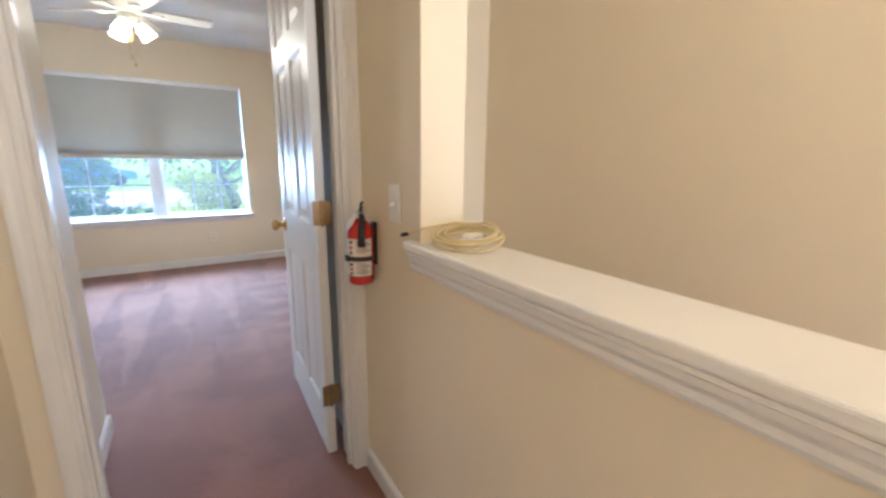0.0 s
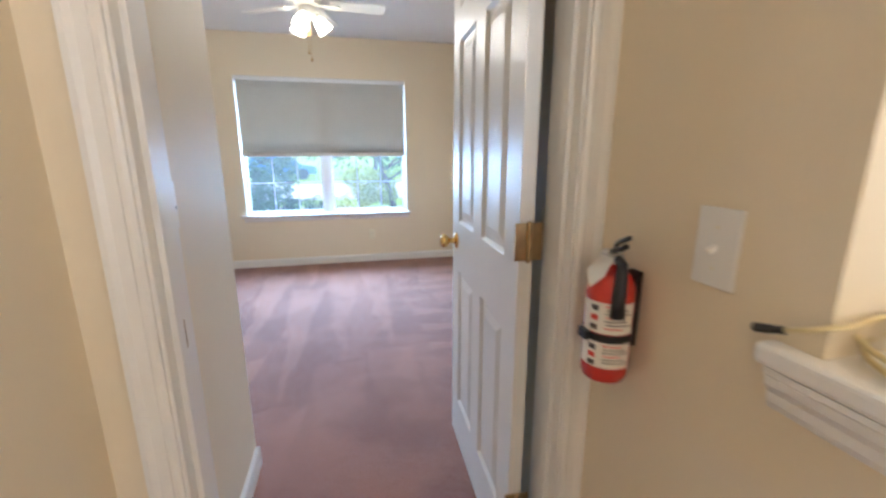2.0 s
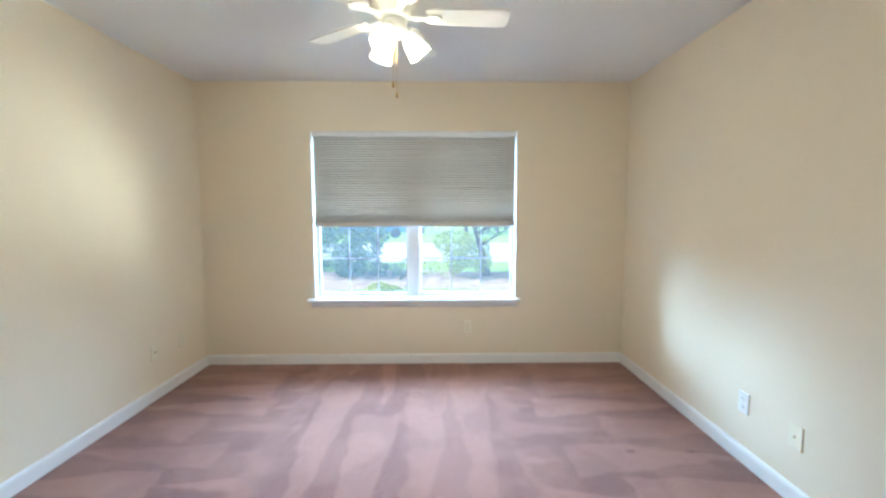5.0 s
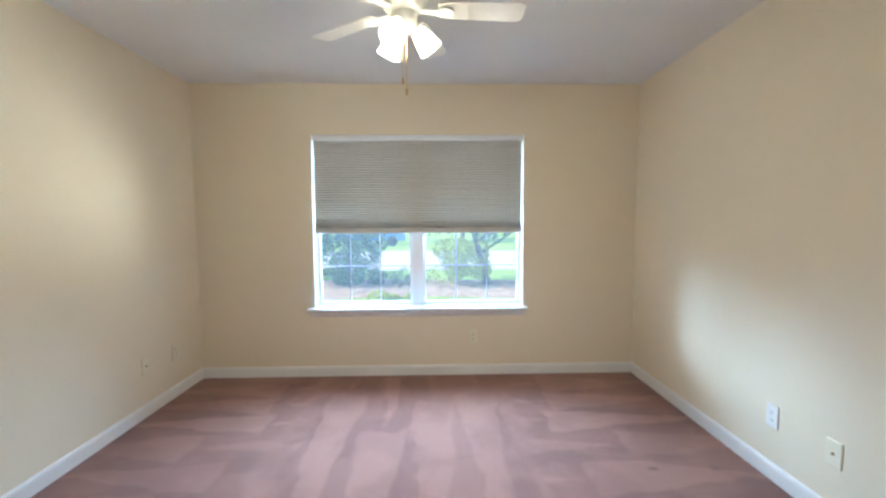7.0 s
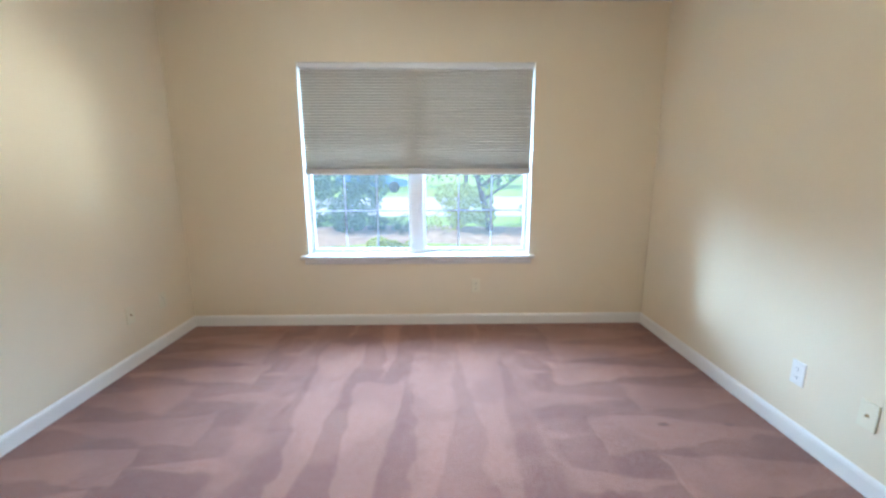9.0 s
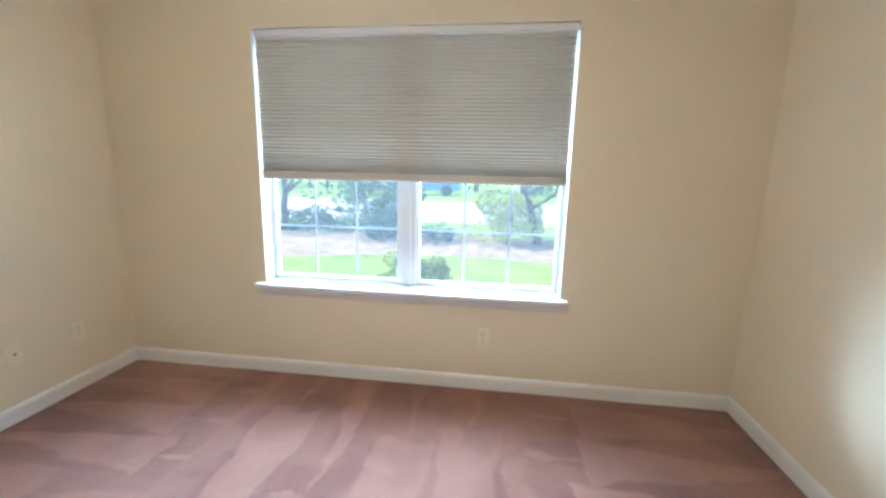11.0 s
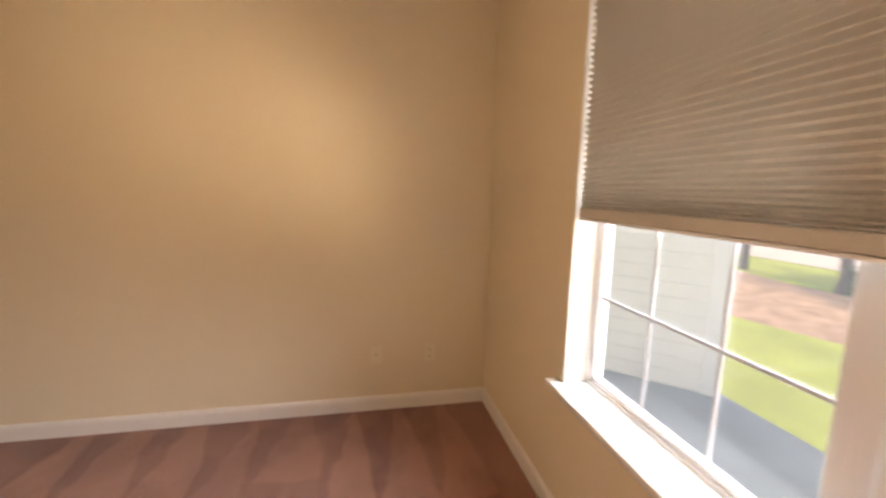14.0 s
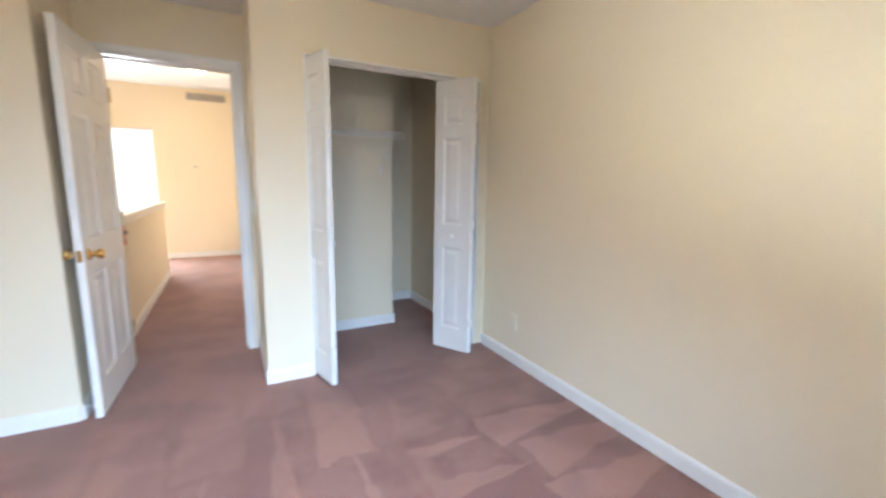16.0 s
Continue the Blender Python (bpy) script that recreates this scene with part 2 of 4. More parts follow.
    nap = math_("ADD", math_("MULTIPLY", stroke, 0.31), math_("MULTIPLY", blot, 0.16))
    nap = math_("ADD", nap, math_("MULTIPLY_ADD", noise_(150, 2), 0.46, 0.04))
    # dents left by furniture feet
    for dx, dy in ((3.11, -1.365), (3.44, -1.375), (3.12, -1.892), (3.45, -1.90)):
        ax = math_("ADD", math_("SUBTRACT", X, dx), math_("MULTIPLY_ADD", ragged, 0.05, -0.025))
        ay = math_("MULTIPLY", math_("SUBTRACT", Y, dy), 1.6)
        dist = math_("SQRT", math_("ADD", math_("MULTIPLY", ax, ax), math_("MULTIPLY", ay, ay)))
        dent = t.nodes.new("ShaderNodeMapRange")
        dent.inputs[1].default_value, dent.inputs[2].default_value = 0.034, 0.012
        dent.inputs[3].default_value, dent.inputs[4].default_value = 0.0, 0.55
        t.links.new(dist, dent.inputs[0])
        nap = math_("SUBTRACT", nap, dent.outputs[0])
    ramp = t.nodes.new("ShaderNodeValToRGB")
    ramp.color_ramp.elements[0].position, ramp.color_ramp.elements[1].position = 0.22, 0.92
    ramp.color_ramp.elements[0].color = (0.18, 0.067, 0.046, 1)
    ramp.color_ramp.elements[1].color = (0.42, 0.205, 0.138, 1)
    t.links.new(nap, ramp.inputs[0])
    t.links.new(ramp.outputs[0], b.inputs["Base Color"])
    bp = t.nodes.new("ShaderNodeBump")
    bp.inputs["Strength"].default_value, bp.inputs["Distance"].default_value = 0.7, 0.006
    t.links.new(math_("ADD", noise_(240, 2), math_("MULTIPLY", noise_(40, 2), 0.7)), bp.inputs["Height"])
    t.links.new(bp.outputs[0], b.inputs["Normal"])
    return m


CARPET = carpet()


# ---- mesh helpers ----
def mesh_of(bm, name, mat, smooth=False):
    me = bpy.data.meshes.new(name)
    bm.normal_update()
    bm.to_mesh(me)
    bm.free()
    me.materials.append(mat)
    if smooth:
        for p in me.polygons:
            p.use_smooth = True
    return me


def part(name, bm, mat, parent=None, label="", m=None, smooth=False):
    ob = new(name, mesh_of(bm, name, mat, smooth))
    if parent:
        ob.parent = parent
    if m is not None:
        ob.matrix_local = m
    if label:
        ob["label"] = label
    return ob


def thing(name, m, label, category, group=""):
    """The base of a thing, which its parts hang on."""
    ob = new(name)
    ob.empty_display_size = 0.05
    ob.matrix_world = m
    return tagged(ob, label, category, group)


def box(bm, x0, y0, z0, x1, y1, z1, bevel=0.0, seg=2):
    r = bmesh.ops.create_cube(bm, size=1)
    bmesh.ops.transform(bm, matrix=Matrix.LocRotScale(((x0 + x1) / 2, (y0 + y1) / 2, (z0 + z1) / 2), None, (x1 - x0, y1 - y0, z1 - z0)), verts=r["verts"])
    if bevel:
        es = list({e for v in r["verts"] for e in v.link_edges})
        bmesh.ops.bevel(bm, geom=es, offset=bevel, segments=seg, affect="EDGES", profile=0.5)
    return bm


def boxes(*list_, bevel=0.0):
    bm = bmesh.new()
    for b in list_:
        box(bm, *b, bevel=bevel)
    return bm


def lathe(bm, profile, n=32, m=None, cap=True):
    """Turns a profile of (radius, height) about z."""
    rings = []
    for r, z in profile:
        rings.append([bm.verts.new((r * math.cos(2 * math.pi * k / n), r * math.sin(2 * math.pi * k / n), z)) for k in range(n)])
    for a, b in zip(rings, rings[1:]):
        for k in range(n):
            bm.faces.new((a[k], a[(k + 1) % n], b[(k + 1) % n], b[k]))
    if cap:
        if profile[0][0] > 1e-4:
            bm.faces.new(rings[0][::-1])
        if profile[-1][0] > 1e-4:
            bm.faces.new(rings[-1])
    if m is not None:
        bmesh.ops.transform(bm, matrix=m, verts=[v for r in rings for v in r])
    return bm


def tube(bm, pts, r, n=8, taper=None, closed=False):
    """A round tube along points."""
    pts = [Vector(p) for p in pts]
    rings = []
    for i, p in enumerate(pts):
        a, b = pts[max(i - 1, 0)], pts[min(i + 1, len(pts) - 1)]
        d = (b - a).normalized()
        u = d.orthogonal().normalized() if not rings else (last - d * last.dot(d)).normalized()
        last = u
        w = d.cross(u)
        rr = r if taper is None else r * (1 + (taper - 1) * i / (len(pts) - 1))
        rings.append([bm.verts.new(p + (u * math.cos(2 * math.pi * k / n) + w * math.sin(2 * math.pi * k / n)) * rr) for k in range(n)])
    for a, b in zip(rings, rings[1:]):
        for k in range(n):
            bm.faces.new((a[k], a[(k + 1) % n], b[(k + 1) % n], b[k]))
    bm.faces.new(rings[0][::-1])
    bm.faces.new(rings[-1])
    return bm


def prism(bm, profile, p0, p1, side):
    """A moulding: the profile (out, up) swept from p0 to p1, out along side."""
    p0, p1, side = Vector(p0), Vector(p1), Vector(side)
    up = Vector((0, 0, 1))
    A = [bm.verts.new(p0 + side * o + up * h) for o, h in profile]
    B = [bm.verts.new(p1 + side * o + up * h) for o, h in profile]
    n = len(profile)
    for k in range(n):
        bm.faces.new((A[k], A[(k + 1) % n], B[(k + 1) % n], B[k]))
    bm.faces.new(A[::-1])
    bm.faces.new(B)
    bmesh.ops.recalc_face_normals(bm, faces=bm.faces)
    return bm


def structure(name, bm, mat, label=""):
    return tagged(part(name, bm, mat), label or name.replace("_", " "), name.split("_")[0], kind="structure")


# ---- plan ----
XE, YS, ZC = 3.668, -3.22, 2.43
AX0, AX1 = 1.630, 2.56          # entry alcove
DY0, DY1 = -4.02, -3.89         # wall with the door
DX0, DX1, DZ = 1.72, 2.498, 2.06
WX0, WX1, WZ0, WZ1 = 0.958, 2.715, 0.588, 2.022
CX0, CX1, CZ = 0.075, 1.345, 2.05   # closet opening
CBX, CBY, NY = 0.600, -3.998, -4.70  # closet back and its deep niche
HX0, HY0 = 1.60, -8.5           # hall
HWY0, HWY1 = -7.1, -4.46        # half wall
LEDGE = 1.01
ZH = 2.74                       # hall ceiling
SX0 = 2.70                      # stairwell
SWX0, SWX1, SWZ0, SWZ1 = 2.78, 3.45, 0.20, 2.08
T = 0.115

structure("floor", boxes((-T, -9.0, -0.1, XE + T, 0.0, 0)), CARPET, "dusty rose cut-pile carpet with vacuum marks")
structure("ceiling", boxes((-0.3, -5.0, ZC, AX1, 0.16, ZC + 0.12), (AX1, YS - T, ZC, XE + 0.3, 0.16, ZC + 0.12)), CEIL, "flat white painted ceiling")
structure("ceiling_hall", boxes((HX0 - T, -9.0, ZH, XE + 0.3, YS - T, ZH + 0.12)), CEIL, "white painted hall ceiling")
structure("wall_north", boxes((-T, 0, 0, WX0, 0.16, ZC), (WX1, 0, 0, XE + T, 0.16, ZC), (WX0, 0, 0, WX1, 0.16, WZ0 - 0.03), (WX0, 0, WZ1, WX1, 0.16, ZC)), WALL, "cream painted wall with the window opening")
structure("wall_west", boxes((-T, -5.0, 0, 0, 0, ZC)), WALL, "cream painted plaster wall")
structure("wall_east", boxes((XE, -9.0, 0, XE + T, 0, ZH)), WALL, "cream painted plaster wall")
structure("wall_south", boxes((0, YS - T, 0, CX0, YS, ZC), (CX1, YS - T, 0, AX0, YS, ZC), (CX0, YS - T, CZ, CX1, YS, ZC)), WALL, "cream painted wall with the closet opening")
structure("wall_southeast", boxes((AX1, YS - T, 0, XE, YS, ZH)), WALL, "cream painted plaster wall")
structure("wall_alcove_west", boxes((AX0 - T, DY0, 0, AX0, YS - T, ZC)), WALL, "cream painted wall beside the bedroom door")
structure("wall_hall_east", boxes((AX1, HWY1, 0, SX0, YS - T, ZH)), WALL, "cream painted hall wall")
structure("wall_door", boxes((AX0, DY0, 0, DX0 - 0.017, DY1, ZC), (DX1 + 0.017, DY0, 0, AX1, DY1, ZC), (DX0 - 0.017, DY0, DZ + 0.017, DX1 + 0.017, DY1, ZC), (HX0, DY0, ZC + 0.12, AX1, DY0 + 0.05, ZH)), WALL, "cream painted wall round the bedroom door")
structure("wall_half", boxes((AX1, HWY0, 0, SX0, HWY1, LEDGE - 0.03)), WALL, "cream painted half wall along the stairwell")
structure("wall_hall_west", boxes((HX0 - T, HY0, 0, HX0, DY0, ZH), (AX0 - T, DY0, 0, HX0 - 0.0, DY0 + 0.01, ZH)), WALL, "cream painted hall wall")
structure("wall_hall_south", boxes((HX0 - T, HY0 - T, 0, SWX0, HY0, ZH), (SWX1, HY0 - T, 0, XE, HY0, ZH), (SWX0, HY0 - T, 0, SWX1, HY0, SWZ0), (SWX0, HY0 - T, SWZ1, SWX1, HY0, ZH)), WALL, "cream painted wall at the end of the hall")
structure("wall_closet_back", boxes((CBX, CBY - T, 0, AX0 - T, CBY, ZC)), WALL, "cream painted back wall of the closet")
structure("wall_niche_east", boxes((CBX - T, NY - T, 0, CBX, CBY, ZC)), WALL, "cream painted side wall of the closet niche")
structure("wall_niche_back", boxes((0, NY - T, 0, CBX - T, NY, ZC)), WALL, "cream painted back wall of the closet niche")

# baseboards, a moulded profile
BASE = [(0, 0), (0.013, 0), (0.013, 0.066), (0.010, 0.078), (0.004, 0.085), (0, 0.087)]


def baseboard(p0, p1, side):
    bm = bmesh.new()
    prism(bm, BASE, (*p0, 0.0), (*p1, 0.0), (*side, 0))
    tagged(part("baseboard", bm, TRIM), "white painted moulded baseboard on the carpet", "baseboard", kind="structure")


for p0, p1, s in (
    ((0, 0), (XE, 0), (0, -1)), ((0, YS), (0, 0), (1, 0)), ((XE, 0), (XE, YS), (-1, 0)),
    ((AX1 + 0.013, YS), (XE, YS), (0, 1)), ((CX1, YS), (AX0 + 0.013, YS), (0, 1)), ((AX0, YS), (AX0, DY1 + 0.02), (1, 0)),
    ((AX1, DY1 + 0.02), (AX1, YS), (-1, 0)), ((AX1, HWY0), (AX1, DY0 - 0.02), (-1, 0)), ((HX0, DY0), (HX0, HY0), (1, 0)),
    ((HX0, HY0), (XE, HY0), (0, 1)), ((CBX - T - 0.013, CBY), (AX0 - T, CBY), (0, 1)), ((CBX - T, NY), (0, NY), (0, 1)), ((CBX - T, NY), (CBX - T, CBY), (-1, 0)),
    ((0, NY), (0, YS - T), (1, 0)), ((AX0 - T, CBY), (AX0 - T, YS - T), (-1, 0)),
):
    baseboard(p0, p1, s)

# roof over the house, with eaves
structure("roof", boxes((-2.6, -10.0, ZH + 0.13, XE + 1.2, 0.24, ZH + 0.30)), SHINGLE, "shingled roof with its eaves")


# ---- bedroom window ----
def window_unit():
    w = thing("window_1", pose(0, 0, 0), "white vinyl twin window with grilles and painted sill", "window")
    w["kind"] = "structure"
    y0, y1 = 0.094, 0.158
    m0, m1 = 1.772, 1.872
    fr = boxes((WX0, y0, WZ0, WX0 + 0.012, y1, WZ1), (WX1 - 0.012, y0, WZ0, WX1, y1, WZ1), (WX0 + 0.012, y0, WZ1 - 0.04, WX1 - 0.012, y1, WZ1),
               (WX0 + 0.012, y0, WZ0 - 0.02, WX1 - 0.012, y1, WZ0 + 0.010), (m0, y0 - 0.006, WZ0 + 0.010, m1, y1, WZ1 - 0.04), bevel=0.003)
    part("window_frame", fr, VINYL, w)
    part("mullion_cover", boxes((m0 + 0.030, y0 - 0.014, WZ0 + 0.002, m1 - 0.030, y0 - 0.0055, WZ1 - 0.05), bevel=0.002), VINYL, w)
    for x0, x1 in ((WX0 + 0.012, m0), (m1, WX1 - 0.012)):
        sash = part("sash", boxes((x0 + 0.002, 0.104, WZ0 + 0.011, x0 + 0.018, 0.138, 1.30), (x1 - 0.018, 0.104, WZ0 + 0.011, x1 - 0.002, 0.138, 1.30),
                                  (x0 + 0.018, 0.104, WZ0 + 0.011, x1 - 0.018, 0.138, WZ0 + 0.028), (x0 + 0.018, 0.104, 1.262, x1 - 0.018, 0.138, 1.30),
                                  (x0 + 0.002, 0.120, 1.31, x0 + 0.018, 0.150, WZ1 - 0.042), (x1 - 0.018, 0.120, 1.31, x1 - 0.002, 0.150, WZ1 - 0.042),
                                  (x0 + 0.018, 0.120, WZ1 - 0.07, x1 - 0.018, 0.150, WZ1 - 0.042), bevel=0.003), VINYL, w)
        gx0, gx1 = x0 + 0.018, x1 - 0.018
        p = part("pane", boxes((gx0, 0.126, WZ0 + 0.024, gx1, 0.130, 1.30)), GLASS, sash)
        p.visible_shadow = False
        p = part("pane", boxes((gx0, 0.134, 1.30, gx1, 0.138, WZ1 - 0.06)), GLASS, sash)
        p.visible_shadow = False
        part("screw_cap", lathe(bmesh.new(), [(0.0, 0.003), (0.004, 0.002), (0.005, 0.0)], 10), VINYL, sash, "", pose(x0 + 0.009, 0.104, WZ0 + 0.11, 90))
        for k in (1, 2):
            xm = gx0 + (gx1 - gx0) * k / 3
            part("grille_bar", boxes((xm - 0.006, 0.114, WZ0 + 0.028, xm + 0.006, 0.121, 1.262), bevel=0.003), GRILLE, sash)
        part("grille_bar", boxes((gx0, 0.112, 0.927 - 0.006, gx1, 0.119, 0.927 + 0.006), bevel=0.003), GRILLE, sash)
    # sill with rounded nose and horns, apron under it
    sill = bmesh.new()
    box(sill, 0.905, -0.055, WZ0 - 0.028, 2.752, -0.001, WZ0, bevel=0.009, seg=3)
    box(sill, WX0 + 0.001, -0.012, WZ0 - 0.028, WX1 - 0.001, 0.10, WZ0 - 0.0005)
    part("window_sill", sill, TRIM, w, "glossy white painted sill")
    ap = bmesh.new()
    prism(ap, [(0, 0), (0.008, 0), (0.012, 0.012), (0.012, 0.035), (0.022, 0.047), (0, 0.047)], (0.93, 0, WZ0 - 0.076), (2.73, 0, WZ0 - 0.076), (0, -1, 0))
    part("apron", ap, TRIM, w)
    # painted returns of the opening
    part("return", boxes((WX0, -0.001, WZ0, WX0 + 0.004, 0.094, WZ1), (WX1 - 0.004, -0.001, WZ0, WX1, 0.094, WZ1), (WX0 + 0.004, -0.001, WZ1 - 0.004, WX1 - 0.004, 0.094, WZ1)), TRIM, w)
    return w


window_unit()


def cellular_shade():
    """A honeycomb shade let half down: pleats are wide at the top and crowd towards the bottom rail."""
    s = thing("window_shade", pose(0, 0, 0), "beige pleated honeycomb shade let half down in the window", "window shade")
    x0, x1 = 0.975, 2.700
    part("head_rail", boxes((x0 - 0.006, 0.004, WZ1 - 0.042, x1 + 0.006, 0.05, WZ1 - 0.006), bevel=0.005), VINYL, s, "white head rail")
    part("bottom_rail", boxes((x0, 0.006, 1.222, x1, 0.038, 1.258), bevel=0.004), RAIL, s)
    part("rail_edge", boxes((x0, 0.005, 1.213, x1, 0.039, 1.2215), bevel=0.002), VINYL, s, "white lower edge of the rail")
    bm = bmesh.new()
    zs, z, n = [], WZ1 - 0.043, 38
    total = sum(1.0 - 0.62 * max(0, (k - n * 0.72) / (n * 0.28)) for k in range(n))
    step = (z - 1.2585) / total
    for k in range(n):
        d = step * (1.0 - 0.62 * max(0, (k - n * 0.72) / (n * 0.28)))
        zs.append((z, 0.021))
        zs.append((z - d * 0.5, 0.001))
        z -= d
    zs.append((z, 0.019))
    for flip in (1, -1):
        vs = []
        for zz, yy in zs:
            y = yy if flip == 1 else 0.042 - yy
            vs.append((bm.verts.new((x0 + 0.002, y, zz)), bm.verts.new((x1 - 0.002, y, zz))))
        for a, b in zip(vs, vs[1:]):
            bm.faces.new((a[0], a[1], b[1], b[0]))
    part("pleated_fabric", bm, FABRIC, s)


cellular_shade()


# ---- doors ----
def panel_leaf(name, w, h, t, cells, mat, parent):
    """A moulded leaf in the xz plane, from x 0 to w: cells are (x0, z0, x1, z1) of the sunk panels on both faces."""
    xs = sorted({0, w, *[c[0] for c in cells], *[c[2] for c in cells]})
    zs = sorted({0, h, *[c[1] for c in cells], *[c[3] for c in cells]})
    bm = bmesh.new()
    keyed = {}
    for y in (0, t):
        for x in xs:
            for z in zs:
                keyed[x, y, z] = bm.verts.new((x, y, z))
    sunk = []
    for x0, x1 in zip(xs, xs[1:]):
        for z0, z1 in zip(zs, zs[1:]):
            inside = any(c[0] <= x0 and x1 <= c[2] and c[1] <= z0 and z1 <= c[3] for c in cells)
            for y in (0, t):
                q = [keyed[x0, y, z0], keyed[x1, y, z0], keyed[x1, y, z1], keyed[x0, y, z1]]
                f = bm.faces.new(q if y == 0 else q[::-1])
                if inside:
                    sunk.append(f)
    for z0, z1 in zip(zs, zs[1:]):
        for x in (0, w):
            q = [keyed[x, 0, z0], keyed[x, 0, z1], keyed[x, t, z1], keyed[x, t, z0]]
            bm.faces.new(q if x == 0 else q[::-1])
    for x0, x1 in zip(xs, xs[1:]):
        for z in (0, h):
            q = [keyed[x0, 0, z], keyed[x0, t, z], keyed[x1, t, z], keyed[x1, 0, z]]
            bm.faces.new(q if z == 0 else q[::-1])
    bmesh.ops.recalc_face_normals(bm, faces=bm.faces)
    bmesh.ops.inset_individual(bm, faces=sunk, thickness=0.004, depth=-0.002)
    bmesh.ops.inset_individual(bm, faces=sunk, thickness=0.012, depth=-0.007)
    leaf = part(name, bm, mat, parent)
    for x0, z0, x1, z1 in cells:
        for y, s in ((0.009, -1), (t - 0.009, 1)):
            p = bmesh.new()
            a = [p.verts.new((x, y - s * 0.0006, z)) for x, z in ((x0 + 0.022, z0 + 0.022), (x1 - 0.022, z0 + 0.022), (x1 - 0.022, z1 - 0.022), (x0 + 0.022, z1 - 0.022))]
            g = min(0.05, (x1 - x0) * 0.3)
            b = [p.verts.new((x, y + s * 0.007, z)) for x, z in ((x0 + g, z0 + g), (x1 - g, z0 + g), (x1 - g, z1 - g), (x0 + g, z1 - g))]
            p.faces.new(b if s < 0 else b[::-1])
            p.faces.new(a[::-1] if s < 0 else a)
            for k in range(4):
                q = [a[k], a[(k + 1) % 4], b[(k + 1) % 4], b[k]]
                p.faces.new(q)
            bmesh.ops.recalc_face_normals(p, faces=p.faces)
            part("panel", p, mat, leaf)
    return leaf


def knob(parent, m):
    bm = bmesh.new()
    lathe(bm, [(0.0, 0.0), (0.031, 0.0), (0.033, 0.003), (0.030, 0.006), (0.016, 0.009), (0.011, 0.014), (0.011, 0.030), (0.020, 0.036), (0.026, 0.044),
               (0.0275, 0.052), (0.025, 0.060), (0.017, 0.066), (0.008, 0.067), (0.006, 0.066), (0.0, 0.066)], 28, cap=False)
    return part("door_knob", bm, BRASS, parent, "polished brass door knob", m, smooth=True)


def hinge(parent, m):
    bm = bmesh.new()
    box(bm, -0.034, -0.0015, -0.045, -0.004, 0.0015, 0.045, bevel=0.001)
    box(bm, 0.004, -0.0015, -0.045, 0.034, 0.0015, 0.045, bevel=0.001)
    lathe(bm, [(0.0, -0.05), (0.004, -0.049), (0.0065, -0.046), (0.0065, 0.046), (0.004, 0.049), (0.0, 0.05)], 12, pose(0, -0.004, 0), cap=False)
    for sx in (-0.02, 0.02):
        for z in (-0.03, 0, 0.03):
            lathe(bm, [(0.0, 0.0012), (0.004, 0.0012), (0.003, -0.0), (0, 0)], 8, pose(sx, -0.0018, z, 90), cap=False)
    return part("hinge", bm, HINGE, parent, "tarnished brass butt hinge", m)


def six_panel_cells(w):
    s, mid = 0.103, 0.099
    c0, c1 = (s, (w - mid) / 2), ((w + mid) / 2, w - s)
    return [(a, z0, b, z1) for a, b in (c0, c1) for z0, z1 in ((0.19, 0.772), (0.962, 1.61), (1.71, 1.925))]


DW, DH = 0.735, 2.03
bedroom_door = thing("bedroom_door", pose(2.431, -3.902, 0.018, 0, 0, 87.7), "white six-panel door standing wide open with brass knob", "door")
leaf = panel_leaf("door_leaf", DW, DH, 0.035, six_panel_cells(DW), DOORP, bedroom_door)
leaf.matrix_local = pose(0, -0.035, 0)
knob(bedroom_door, pose(DW - 0.070, 0, 0.885, -90, 0, 0))
knob(bedroom_door, pose(DW - 0.070, -0.035, 0.885, 90, 0, 0))
part("latch_plate", boxes((DW - 0.0005, -0.029, 0.855, DW + 0.0012, -0.006, 0.915)), BRASS, bedroom_door)
for z in (0.27, 1.018, 1.80):
    hinge(bedroom_door, pose(-0.004, -0.022, z, 0, 0, -90))


def spring_stop():
    d = thing("door_stop", pose(AX1 - 0.013, -3.27, 0.052, 0, -90, 0), "white spring door stop screwed to the baseboard", "door stop")
    part("base", lathe(bmesh.new(), [(0.0, 0.0), (0.011, 0.0), (0.011, 0.003), (0.006, 0.007), (0.0, 0.008)], 16, cap=False), TRIM, d, smooth=True)
    co = bmesh.new()
    tube(co, [(0.0048 * math.cos(k * 0.7), 0.0048 * math.sin(k * 0.7), 0.006 + 0.046 * k / 108) for k in range(109)], 0.0011, 5)
    part("spring", co, WIRE, d, smooth=True)
    part("tip", lathe(bmesh.new(), [(0.0, 0.050), (0.007, 0.050), (0.0075, 0.054), (0.0065, 0.062), (0.0, 0.064)], 16, cap=False), TRIM, d, "white rubber tip", smooth=True)


spring_stop()


